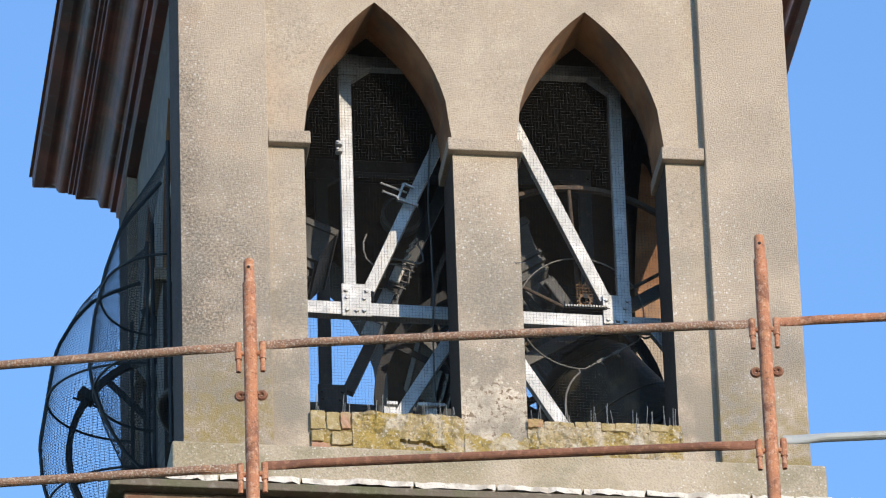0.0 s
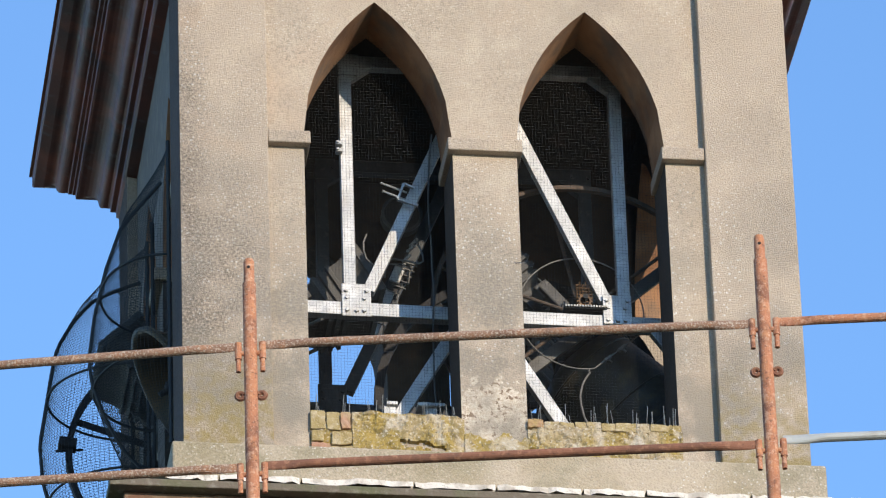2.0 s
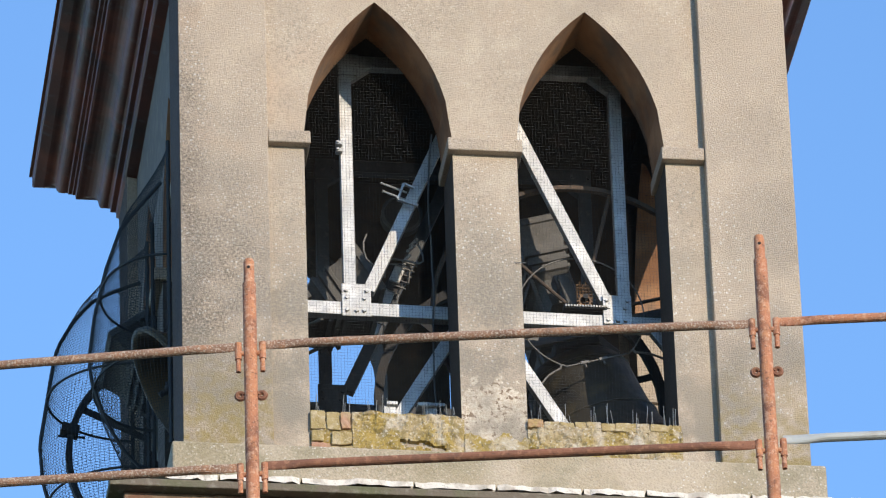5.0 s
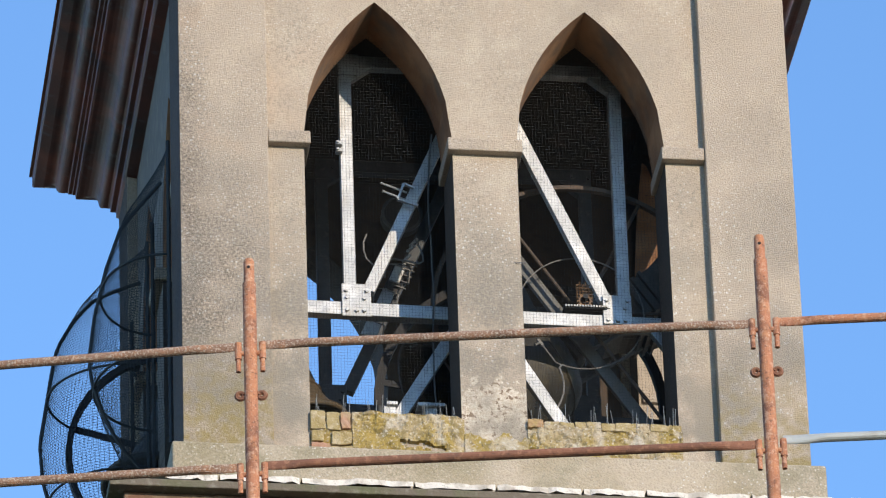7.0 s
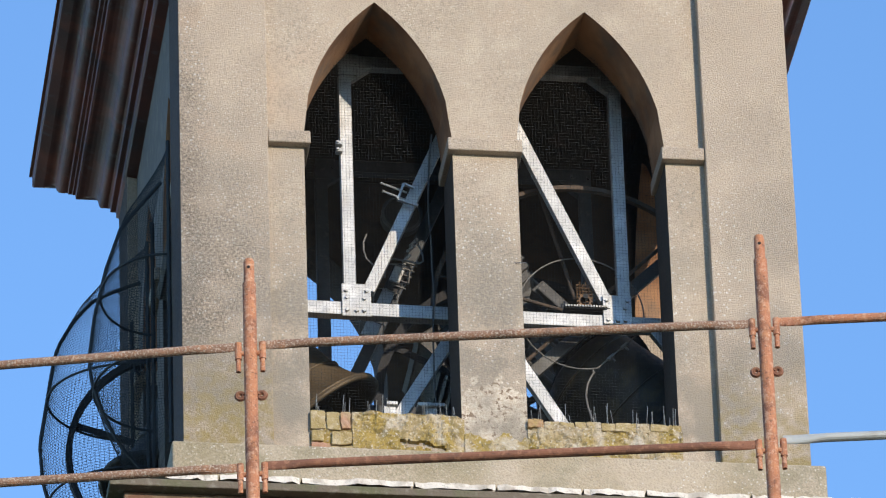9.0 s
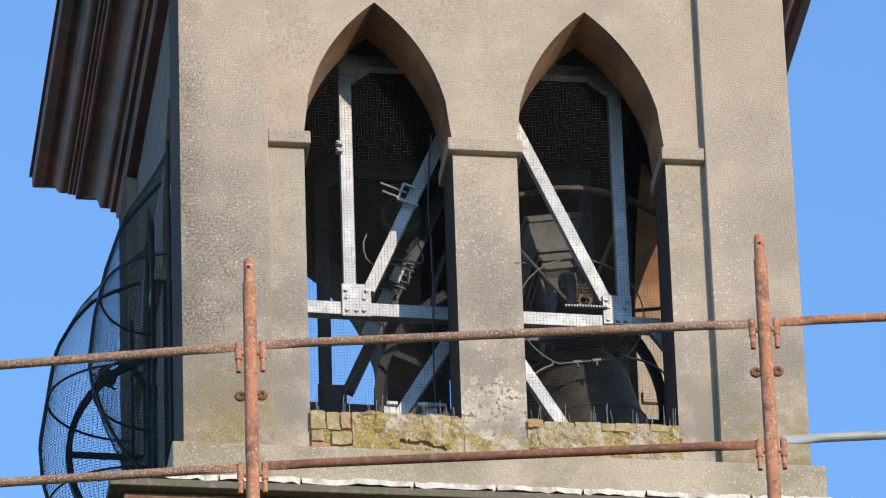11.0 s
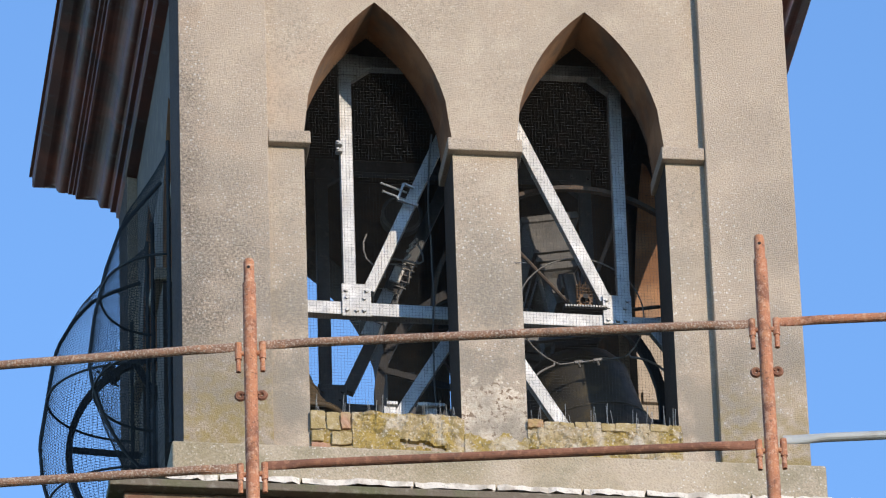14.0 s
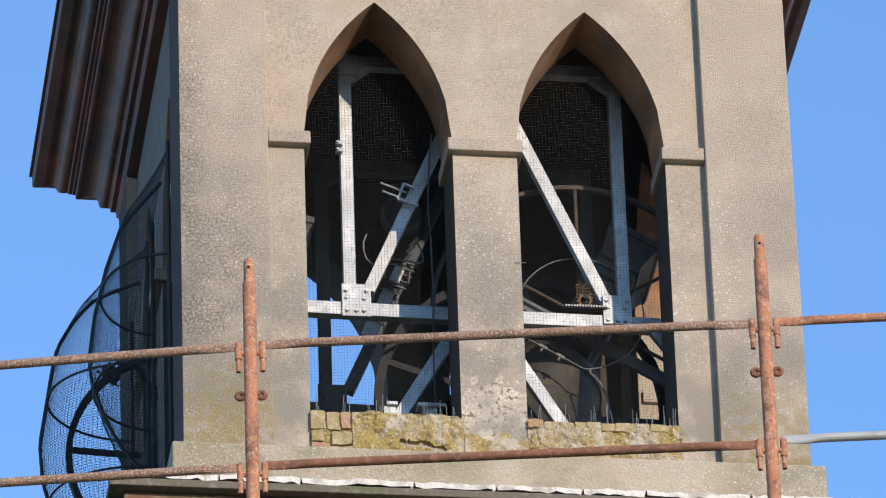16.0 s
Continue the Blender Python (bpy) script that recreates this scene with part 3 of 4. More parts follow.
# ---- bells ----
def bell(nm_label, x, y, z, r, L, h, wheel_r, wheel_y, arm=False, knob=None, rim=0.035, metal=None, stock=0.27):
    """A bell on its counterweighted headstock; the origin is the axle, which runs along y."""
    b = thing("swinging_bell", nm_label, "bell", Matrix.Translation((x, y, z)), group="bells of the belfry")
    metal = metal or M_PATINA
    bm = bmesh.new()
    out = [(1.0, 0.0), (0.985, 0.035), (0.90, 0.09), (0.80, 0.17), (0.715, 0.28), (0.655, 0.42), (0.615, 0.58), (0.585, 0.72), (0.55, 0.80), (0.47, 0.87), (0.33, 0.905), (0.12, 0.915), (0.0, 0.915)]
    inn = [(0.0, 0.86), (0.30, 0.85), (0.46, 0.79), (0.54, 0.70), (0.58, 0.5), (0.63, 0.35), (0.73, 0.17), (0.88, 0.03), (0.93, -0.005), (1.0, 0.0)]
    lathe(bm, [(max(1e-4, a * r), c * h - L) for a, c in out + inn])
    bmesh.ops.remove_doubles(bm, verts=bm.verts[:], dist=1e-4)
    part("bell_body", bm, metal, b, "dull aged bronze bell body", smooth=True)
    for k in (0.05, 0.36, 0.76):
        bm = bmesh.new()
        rr = np.interp(k, [c for _, c in out], [a for a, _ in out]) * r
        tube_path(bm, [((rr + 0.002) * math.cos(t), (rr + 0.002) * math.sin(t), k * h - L) for t in np.linspace(0, 2 * math.pi, 40, endpoint=False)], 0.007, 5, True)
        part("moulding", bm, metal, b)
    top = 0.915 * h - L
    bm = bmesh.new()
    rod(bm, (0, 0, top - 0.1 * h), (0.02, 0, -L - 0.05), 0.018, 8)
    bmesh.ops.create_icosphere(bm, subdivisions=2, radius=0.055, matrix=Matrix.Translation((0.02, 0, -L + 0.04)))
    part("clapper", bm, M_IRON, b, "dark iron clapper", smooth=True)
    # cast counterweight with stepped mouldings, tie bolts down to the crown, dropped yoke arms to the axle
    z0 = stock
    bm = bmesh.new()
    half = [(-0.04, 0.045), (0.0, 0.05), (0.06, 0.056), (0.10, 0.07), (0.13, 0.092), (0.138, 0.108), (0.158, 0.108), (0.162, 0.10), (0.182, 0.10), (0.186, 0.118), (0.208, 0.118), (0.212, 0.108), (0.232, 0.108), (0.236, 0.126), (0.256, 0.126),
            (0.262, 0.114), (0.30, 0.118), (0.34, 0.127), (0.38, 0.138), (0.408, 0.148), (0.414, 0.158), (0.448, 0.158), (0.458, 0.145)]
    tiers = [[bm.verts.new((sx * w, sy * (w + 0.135), z0 + z)) for sx, sy in ((-1, -1), (1, -1), (1, 1), (-1, 1))] for z, w in half]
    for ra, rb in zip(tiers, tiers[1:]):
        for k in range(4):
            bm.faces.new((ra[k], ra[(k + 1) % 4], rb[(k + 1) % 4], rb[k]))
    bm.faces.new(tiers[0])
    bm.faces.new(tiers[-1])
    yoke = part("counterweight", bm, M_CAST, b, "dark grey cast iron counterweight with stepped mouldings")
    for yy in (-0.17, 0.17):
        for xx in (-0.105, 0.105):
            bm = bmesh.new()
            rod(bm, (xx, yy, top - 0.03), (xx, yy, z0 + 0.25), 0.011, 8)
            part("tie_bolt", bm, M_HEAD, yoke, "long steel tie bolt")
            bm = bmesh.new()
            rod(bm, (xx, yy, z0 + 0.247), (xx, yy, z0 + 0.275), 0.019, 6)
            part("nut", bm, M_HEAD, yoke)
    bm = bmesh.new()
    box(bm, -0.125, 0.125, -0.22, 0.22, top - 0.02, top + 0.03, 0.008)
    part("crown_plate", bm, M_IRON, b)
    for xx in (-0.06, 0.0, 0.06):
        bm = bmesh.new()
        tube_path(bm, [(xx, yy, top + 0.02 + 0.075 * math.cos(math.pi * yy / 0.3)) for yy in np.linspace(-0.14, 0.14, 9)], 0.02, 8)
        part("crown_loop", bm, metal, b, smooth=True)
    for yy in (-0.36, 0.36):
        bm = bmesh.new()
        box(bm, -0.032, 0.032, yy - 0.03, yy + 0.03, -0.06, z0 + 0.02, 0.008)
        box(bm, -0.045, 0.045, min(yy * 0.75, yy), max(yy * 0.75, yy), z0 - 0.05, z0 + 0.04, 0.006)
        part("yoke_arm", bm, M_CAST, b)
        bm = bmesh.new()
        rod(bm, (0, yy * 0.9, 0), (0, yy * 1.36, 0), 0.035, 12)
        part("axle_pin", bm, M_IRON, b, "dark iron axle")
    bm = bmesh.new()
    if arm:
        # a thin hoop with one straight stretch, where the rope is clamped
        tube_path(bm, [(wheel_r * math.sin(radians(a)), wheel_y, -wheel_r * math.cos(radians(a))) for a in np.linspace(31, 329, 60)], 0.0042, 8, True)
        wheel = part("rope_hoop", bm, M_HOOP, b, "thin grey steel rope hoop")
        low = -wheel_r * math.cos(radians(31))
        for xx in (-0.075, 0.03):
            bm = bmesh.new()
            box(bm, xx - 0.024, xx + 0.024, wheel_y - 0.009, wheel_y + 0.009, low - 0.009, low + 0.008, 0.002)
            rod(bm, (xx, wheel_y, low - 0.032), (xx, wheel_y, low - 0.008), 0.007, 8)
            part("rope_clamp", bm, M_HOOP, wheel)
        for sg in (-1, 1):
            bm = bmesh.new()
            tube_path(bm, [(sg * x, wheel_y, z) for x, z in ((0.205, -0.28), (0.213, -0.298), (0.25, -0.308), (0.29, -0.325), (0.32, -0.346), (0.35, -0.37), (0.385, -0.415), (0.42, -0.475), (0.44, -0.535))], 0.0062, 8)
            part("guide_horn", bm, M_HOOP, wheel, "curved grey steel guide horn")
    else:
        ring(bm, (0, wheel_y, 0), wheel_r, rim, 0.045 if rim > 0.02 else 0.02)
        wheel = part("bell_wheel", bm, M_IRON, b, "dark iron bell wheel")
    for a in (() if arm else (-3, 57, 117)):
        bm = bmesh.new()
        c, s = math.cos(radians(a)), math.sin(radians(a))
        bar(bm, (-wheel_r * c, 0, -wheel_r * s), (wheel_r * c, 0, wheel_r * s), 0.04, 0.012)
        bmesh.ops.translate(bm, verts=bm.verts[:], vec=(0, wheel_y, 0))
        part("spoke", bm, M_IRON, wheel)
    if knob is not None:
        bm = bmesh.new()
        c, s = math.cos(radians(knob)), math.sin(radians(knob))
        box(bm, -0.05, 0.05, -0.04, 0.04, -0.03, 0.03, 0.006)
        rod(bm, (-0.09, 0, 0.02), (0.06, 0, 0.05), 0.008, 6)
        bmesh.ops.transform(bm, verts=bm.verts[:], matrix=Matrix.Translation(((wheel_r + 0.01) * c, wheel_y, (wheel_r + 0.01) * s)) @ Matrix.Rotation(radians(-knob), 4, "Y"))
        part("rope_clamp", bm, M_IRON, wheel)
    if arm:
        bm = bmesh.new()
        bar(bm, (-0.74, 0, -0.045), (0.74, 0, -0.045), 0.07, 0.03, 0.004)
        for sg in (-1, 1):
            rod(bm, (sg * 0.74, -0.016, -0.045), (sg * 0.74, 0.016, -0.045), 0.034, 20)
        bmesh.ops.translate(bm, verts=bm.verts[:], vec=(0, -0.325, 0))
        part("cross_arm", bm, M_HEAD, b, "grey steel cross arm")
        bm = bmesh.new()
        ring(bm, (0, -0.43, 0), 0.795, 0.024, 0.032, 72)
        rim_part = part("rope_wheel", bm, M_WHEEL, b, "dull rusty rope wheel rim")
        for a in (30, -30, 90, -90):
            bm = bmesh.new()
            d = Vector((math.sin(radians(a)), 0, math.cos(radians(a))))
            rod(bm, d * 0.10 + Vector((0, -0.43, 0)), d * 0.79 + Vector((0, -0.43, 0)), 0.0105, 8)
            part("spoke", bm, M_WHEEL, rim_part)
    return b


bell_a = bell("small dark bronze bell swinging into the wire cage", -1.32, 2.22, 21.47, 0.46, 0.45, 0.72, 0.685, 0.33, knob=130, stock=0.21)
bell_b = bell("small brown bronze bell swinging beside the front steel truss", -1.10, 1.15, 21.42, 0.355, 0.59, 0.60, 0.30, 0.42, rim=0.014, metal=M_BRONZE, stock=0.22)
bell_c = bell("dark bronze bell with grey headstock and rusty rope wheel", 0.58, 1.15, 21.42, 0.50, 0.78, 0.80, 0.342, -0.45, arm=True)
bell_d = bell("great dark bronze bell with a wide iron wheel", 0.42, 2.24, 21.48, 0.54, 0.85, 0.85, 0.79, -0.42, rim=0.05)


# ---- wire screens and cages ----
def wire(bm, a, b, r):
    """A three-sided wire between two points."""
    a, b = Vector(a), Vector(b)
    t = (b - a).normalized()
    s = t.cross(Vector((0.31, 0.83, 0.47))).normalized()
    u = s.cross(t)
    ra = [bm.verts.new(a + r * (math.cos(k * 2.0944) * s + math.sin(k * 2.0944) * u)) for k in range(3)]
    rb = [bm.verts.new(b + r * (math.cos(k * 2.0944) * s + math.sin(k * 2.0944) * u)) for k in range(3)]
    for k in range(3):
        bm.faces.new((ra[k], ra[(k + 1) % 3], rb[(k + 1) % 3], rb[k]))


def screen(a, b, y):
    s = thing("bird_screen", "fine galvanised wire mesh screen across the opening", "wire mesh", group="bird screens")
    pitch = 0.0175
    bm = bmesh.new()
    n = int((b - a) / pitch)
    for i in range(1, n):
        x = a + (b - a) * i / n
        wire(bm, (x, y, SILL), (x, y, arch_z(x, a, b)), 0.0006)
    z = SILL + pitch / 2
    while z < APEX - 0.02:
        xa, xb = a, b
        if z > SPRING:
            hw = (b - a) / 2
            rise = APEX - SPRING
            R = (rise * rise + hw * hw) / (2 * hw)
            ins = R - math.sqrt(R * R - (z - SPRING) ** 2)
            xa, xb = a + ins, b - ins
        wire(bm, (xa, y + 0.002, z), (xb, y + 0.002, z), 0.0006)
        z += pitch
    tagged(part("wire_grid", bm, M_WIRE, s), kind="stuff")
    return s


for a, b in OPEN:
    screen(a, b, 0.385)


def cage(yc, half, bulge):
    """A bulging wire basket over a side opening. bulge: heights and how far it stands off the wall."""
    c = thing("wire_cage", "bulging dark wire mesh cage over the side opening", "wire cage", group="wire cages")
    zs = [z for z, _ in bulge]
    ds = [d for _, d in bulge]
    x0 = -HALF + 0.01

    def at(y, z):
        k = max(0.0, 1 - ((y - yc) / half) ** 2) ** 0.5
        return (x0 - float(np.interp(z, zs, ds)) * k, y, z)

    def fine(z0, z1, n):
        return [z0 + (z1 - z0) * i / n for i in range(n + 1)]

    bm = bmesh.new()
    nz, ny = 116, 60
    zz = fine(zs[0], zs[-1], nz)
    yy = [yc - half * math.cos(math.pi * i / ny) for i in range(ny + 1)]
    for y in yy[1:-1]:
        for i in range(0, nz, 2):
            wire(bm, at(y, zz[i]), at(y, zz[i + 2]), 0.0011)
    for z in zz[1:-1]:
        for i in range(0, ny, 2):
            wire(bm, at(yy[i], z), at(yy[i + 2], z), 0.0011)
    tagged(part("wire_grid", bm, M_CAGE, c), kind="stuff")
    bm = bmesh.new()
    tube_path(bm, [at(yc, z) for z in fine(zs[0], zs[-1], 30)], 0.011, 6)
    part("rib", bm, M_CAGE, c)
    for zf in (0.30, 0.62):
        z = zs[0] + (zs[-1] - zs[0]) * zf
        bm = bmesh.new()
        tube_path(bm, [at(y, z) for y in yy[::2]], 0.0075, 6)
        part("hoop", bm, M_CAGE, c)
    for y in (yc - half, yc + half):
        bm = bmesh.new()
        rod(bm, (x0 - 0.005, y, zs[0]), (x0 - 0.005, y, zs[-1]), 0.012, 6)
        part("edge_bar", bm, M_CAGE, c)
    return c


cage(1.08, 0.43, [(20.50, 0.0), (20.55, 0.10), (20.71, 0.23), (20.9, 0.32), (21.09, 0.38), (21.23, 0.395), (21.49, 0.365), (21.80, 0.30), (22.06, 0.22), (22.20, 0.12), (22.36, 0.0)])
cage(2.25, 0.44, [(20.40, 0.0), (20.50, 0.20), (20.7, 0.40), (21.03, 0.52), (21.14, 0.546), (21.36, 0.56), (21.59, 0.526), (21.81, 0.495), (21.98, 0.463), (22.17, 0.363), (22.31, 0.243), (22.42, 0.0)])


# ---- scaffold ----
PL, PR = Vector((-2.508, -10.39, 0)), Vector((-0.715, -10.702, 0))
RUN = (PR - PL).normalized()
RAIL_HI, RAIL_LO, POST_TOP = 14.66, 14.17, 14.915


def along(s, z, off=0.0):
    p = PL + RUN * s + Vector((RUN.y, -RUN.x, 0)) * off
    return Vector((p.x, p.y, z))


def standard(s):
    st = thing("scaffold_standard", "rusty steel scaffold standard with spigot top", "scaffold post", Matrix.Translation(along(s, 0)), group="scaffold posts")
    bm = bmesh.new()
    rod(bm, (0, 0, 0), (0, 0, POST_TOP), 0.0242, 20)
    part("tube", bm, M_RUST, st, smooth=False)
    bm = bmesh.new()
    rod(bm, (0, 0, POST_TOP), (0, 0, 15.005), 0.0192, 20)
    rod(bm, (0, 0, 15.005), (0, 0, 15.014), 0.0165, 20)
    part("spigot", bm, M_RUST, st)
    bm = bmesh.new()
    side = Vector((RUN.y, -RUN.x, 0))
    # a black disc paints the hole's dark inside; nothing is cut
    rod(bm, side * 0.0188 + Vector((0, 0, 14.975)), side * 0.0205 + Vector((0, 0, 14.975)), 0.006, 10)
    part("painted_pin_hole", bm, M_HOLE, st)
    for z in (RAIL_HI, RAIL_LO):
        for sg in (-1, 1):
            bm = bmesh.new()
            c = RUN * (sg * 0.043)
            rod(bm, c + Vector((0, 0, z - 0.055)), c + Vector((0, 0, z + 0.012)), 0.0125, 12)
            rod(bm, RUN * (sg * 0.02) + Vector((0, 0, z - 0.03)), RUN * (sg * 0.036) + Vector((0, 0, z - 0.03)), 0.010, 8)
            part("socket", bm, M_RUST, st)
            bm = bmesh.new()
            rod(bm, c + Vector((0, 0, z - 0.105)), c + Vector((0, 0, z - 0.055)), 0.009, 10)
            part("hook_pin", bm, M_RUST, st)
    for sg in (-1, 1):
        bm = bmesh.new()
        n = 14
        pts = []
        for k in range(n + 1):
            a = radians(20 + 320 * k / n)
            pts.append(RUN * (sg * (0.038 - 0.012 * math.cos(a))) + Vector((0, 0, 14.457 + 0.0125 * math.sin(a))))
        for p, q in zip(pts, pts[1:]):
            d = (q - p).normalized()
            rod(bm, p - d * 0.001, q + d * 0.001, 0.0095, 6)
        box(bm, -0.012, 0.012, -0.012, 0.012, 14.44, 14.475)
        part("loop", bm, M_BROWN, st)
    return st


for s in (-1.82, 0.0, 1.82, 3.64):
    standard(s)


def rail(s0, s1, z0, z1, mat, label):
    r = thing("guard_rail", label, "scaffold rail", group="scaffold rails")
    a, b = along(s0, z0), along(s1, z1)
    d = b - a
    t = d.normalized()
    flat = Vector((t.y, -t.x, 0)).normalized()
    up = t.cross(flat).normalized()
    if up.z < 0:
        up = -up
    bm = bmesh.new()
    loops, n = [], 14
    for pos, ry, rz in ((0.0, 0.005, 0.016), (0.03, 0.005, 0.0178), (0.08, 0.009, 0.0182), (0.15, 0.0165, 0.0165), (0.5, 0.0165, 0.0165)):
        for end in (0, 1) if pos < 0.5 else (0,):
            loops.append((d.length * pos if pos == 0.5 else (pos if end == 0 else d.length - pos), ry, rz))
    loops.sort()
    rings = [[bm.verts.new(a + t * q + flat * (ry * math.cos(2 * math.pi * k / n)) + up * (rz * math.sin(2 * math.pi * k / n) - (0.002 if rz > 0.017 else 0))) for k in range(n)] for q, ry, rz in loops]
    for nm, rows in (("tube", rings[3:6]), ("flattened_end", rings[:4]), ("flattened_end", rings[5:])):
        pm = bmesh.new()
        made = [[pm.verts.new(v.co) for v in row] for row in rows]
        for ra, rb in zip(made, made[1:]):
            for k in range(n):
                pm.faces.new((ra[k], ra[(k + 1) % n], rb[(k + 1) % n], rb[k]))
        pm.faces.new(made[0])
        pm.faces.new(made[-1])
        part(nm, pm, mat, r, smooth=False)
    bm.free()
    return r


for i, (z, drop) in enumerate(((RAIL_HI, -0.032), (RAIL_LO, -0.018))):
    rail(-1.777, -0.043, z + 2 * drop, z, M_RAIL, "thin rusty guard rail speckled with pale lichen")
    rail(0.043, 1.777, z + 0.004, z - 0.003, M_RAIL if i == 0 else M_BROWN, "thin rusty guard rail speckled with pale lichen" if i == 0 else "thin dark brown rusty guard rail")
rail(1.863, 3.6, RAIL_HI, RAIL_HI - 0.005, M_RUST, "thin rusty tubular guard rail with flattened ends")
rail(1.863, 3.6, RAIL_LO + 0.012, RAIL_LO + 0.008, M_GREYTUBE, "grey galvanised tubular guard rail with flattened ends")

# ---- sill bricks and slabs ----
rnd = random.Random(4)
CRACK = [(-0.50, 20.215), (-0.45, 20.20), (-0.40, 20.208), (-0.36, 20.20), (-0.33, 20.185), (-0.29, 20.18)]


def sill_depth(x, z):
    """How far the crumbling front stands out (y), with the crack eaten into it."""
    d = 0.022 * noise.noise(Vector((x * 9, z * 9, 3))) + 0.012 * noise.noise(Vector((x * 30, z * 30, 7))) + 0.006 * noise.noise(Vector((x * 80, z * 80, 1)))
    for (xa, za), (xb, zb) in zip(CRACK, CRACK[1:]):
        k = min(1.0, max(0.0, (x - xa) / (xb - xa)))
        dist = math.hypot(x - (xa + (xb - xa) * k), z - (za + (zb - za) * k))
        w = 0.013 + 0.008 * noise.noise(Vector((x * 40, 0, 0)))
        if dist < w:
            return d - 0.05
    return d


for i, (a, b) in enumerate(OPEN):
    bm = bmesh.new()
    x0 = a - 0.002
    nx, nz = int((b + 0.012 - x0) / 0.009), 26
    grid = []
    for kx in range(nx + 1):
        col = []
        x = x0 + (b + 0.012 - x0) * kx / nx
        top = SILL - (0.04 if i else 0.004) + (0.028 if i else 0.012) * noise.noise(Vector((x * 14, 2, 0)))
        back = 0.018 if i == 0 and x < a + 0.213 else 0.016 * max(0.0, 1 - min(abs(x + 0.168), abs(x - 0.165)) / 0.06)
        for kz in range(nz + 1):
            z = 20.119 + (top - 20.119) * kz / nz
            col.append(bm.verts.new((x, 0.035 + back - sill_depth(x, z), z)))
        col.append(bm.verts.new((x, FACE + 0.3, top)))
        grid.append(col)
    for ca, cb in zip(grid, grid[1:]):
        for k in range(nz + 1):
            bm.faces.new((ca[k], cb[k], cb[k + 1], ca[k + 1]))
    part("sill", bm, M_SILL, tower, "lichen covered crumbling sill")
    # bare bricks: a broken stack beside the first pier, a row along the other sill
    if i == 0:
        spots = [(a - 0.002, a + 0.075, SILL - 0.115, SILL - 0.005), (a + 0.083, a + 0.15, SILL - 0.12, SILL - 0.012), (a + 0.157, a + 0.207, SILL - 0.105, SILL - 0.006),
                 (a + 0.002, a + 0.062, SILL - 0.185, SILL - 0.124), (a + 0.105, a + 0.21, SILL - 0.20, SILL - 0.128), (a - 0.002, a + 0.098, SILL - 0.262, SILL - 0.193), (a + 0.10, a + 0.212, SILL - 0.262, SILL - 0.207)]
    else:
        spots, x = [], a - 0.004
        while x < b - 0.03:
            x1 = min(x + rnd.uniform(0.055, 0.135), b + 0.008)
            spots.append((x, x1 - rnd.uniform(0.001, 0.004), SILL - 0.056 + rnd.uniform(-0.008, 0.006), SILL - 0.008 + rnd.uniform(-0.008, 0.004)))
            x = x1
    for k, (xa, xb, za, zb) in enumerate(spots):
        bm = bmesh.new()
        box(bm, xa, xb, 0.030 + rnd.uniform(0, 0.009), FACE + 0.28, za, zb, 0.004)
        bmesh.ops.subdivide_edges(bm, edges=[e for e in bm.edges if e.calc_length() > 0.03], cuts=4, use_grid_fill=True)
        for v in bm.verts:
            v.co += 0.0055 * noise.noise_vector(v.co * 14) + 0.004 * noise.noise_vector(v.co * 55)
        part("brick", bm, M_BRICK if (k in (2, 5) if i == 0 else k in (0,)) else (M_MOSSBRICK, M_SILL)[(k * 7 + i) % 3 // 2], tower)
    # bird spikes
    sp = thing("bird_spikes", "thin wire bird spikes along the sill", "bird spikes", group="bird spikes")
    bm = bmesh.new()
    x = a + 0.03
    while x < b - 0.02:
        for k in range(3):
            h = rnd.uniform(0.05, 0.12)
            wire(bm, (x, 0.075, SILL - 0.015), (x + rnd.uniform(-0.012, 0.012), 0.075 + (k - 1) * 0.02, SILL + h), 0.0019)
            x += rnd.uniform(0.008, 0.028)
        x += rnd.choice((0.01, 0.03, 0.09))
    tagged(part("spike", bm, M_SPIKE, sp), kind="stuff")

# the same mossy render runs on under the middle pillar, with a ragged upper edge
bm = bmesh.new()
grid = []
for kx in range(45):
    x = -0.169 + 0.334 * kx / 44
    top = 20.265 + 0.06 * noise.noise(Vector((x * 11, 5, 0))) + 0.025 * noise.noise(Vector((x * 37, 9, 0)))
    col = [bm.verts.new((x, 0.05 - 0.35 * sill_depth(x, 20.119 + (top - 20.119) * k / 18), 20.119 + (top - 20.119) * k / 18)) for k in range(19)]
    grid.append(col + [bm.verts.new((x, FACE + 0.004, top + 0.012))])
for ca, cb in zip(grid, grid[1:]):
    for k in range(19):
        bm.faces.new((ca[k], cb[k], cb[k + 1], ca[k + 1]))
part("sill", bm, M_SILL, tower, "lichen covered crumbling render")

x = -1.86
while x < 2.0:
    w = rnd.uniform(0.20, 0.62)
    x1 = min(x + w, 2.03)
    bm = bmesh.new()
    n = 10
    top, bot, back = [], [], []
    for k in range(n + 1):
        xx = x + (x1 - 0.012 - x) * k / n
        yy = -0.395 + rnd.uniform(-0.008, 0.012)
        bot.append(bm.verts.new((xx, yy, 19.705 + rnd.uniform(-0.004, 0.008))))
        top.append(bm.verts.new((xx, yy + 0.01, 19.742 + rnd.uniform(-0.004, 0.006))))
        back.append(bm.verts.new((xx, -0.08, 19.79)))
    for k in range(n):
        bm.faces.new((bot[k], bot[k + 1], top[k + 1], top[k]))
        bm.faces.new((top[k], top[k + 1], back[k + 1], back[k]))
    part("coping_slab", bm, M_SLAB, tower, "whitewashed broken coping slab")
    x = x1

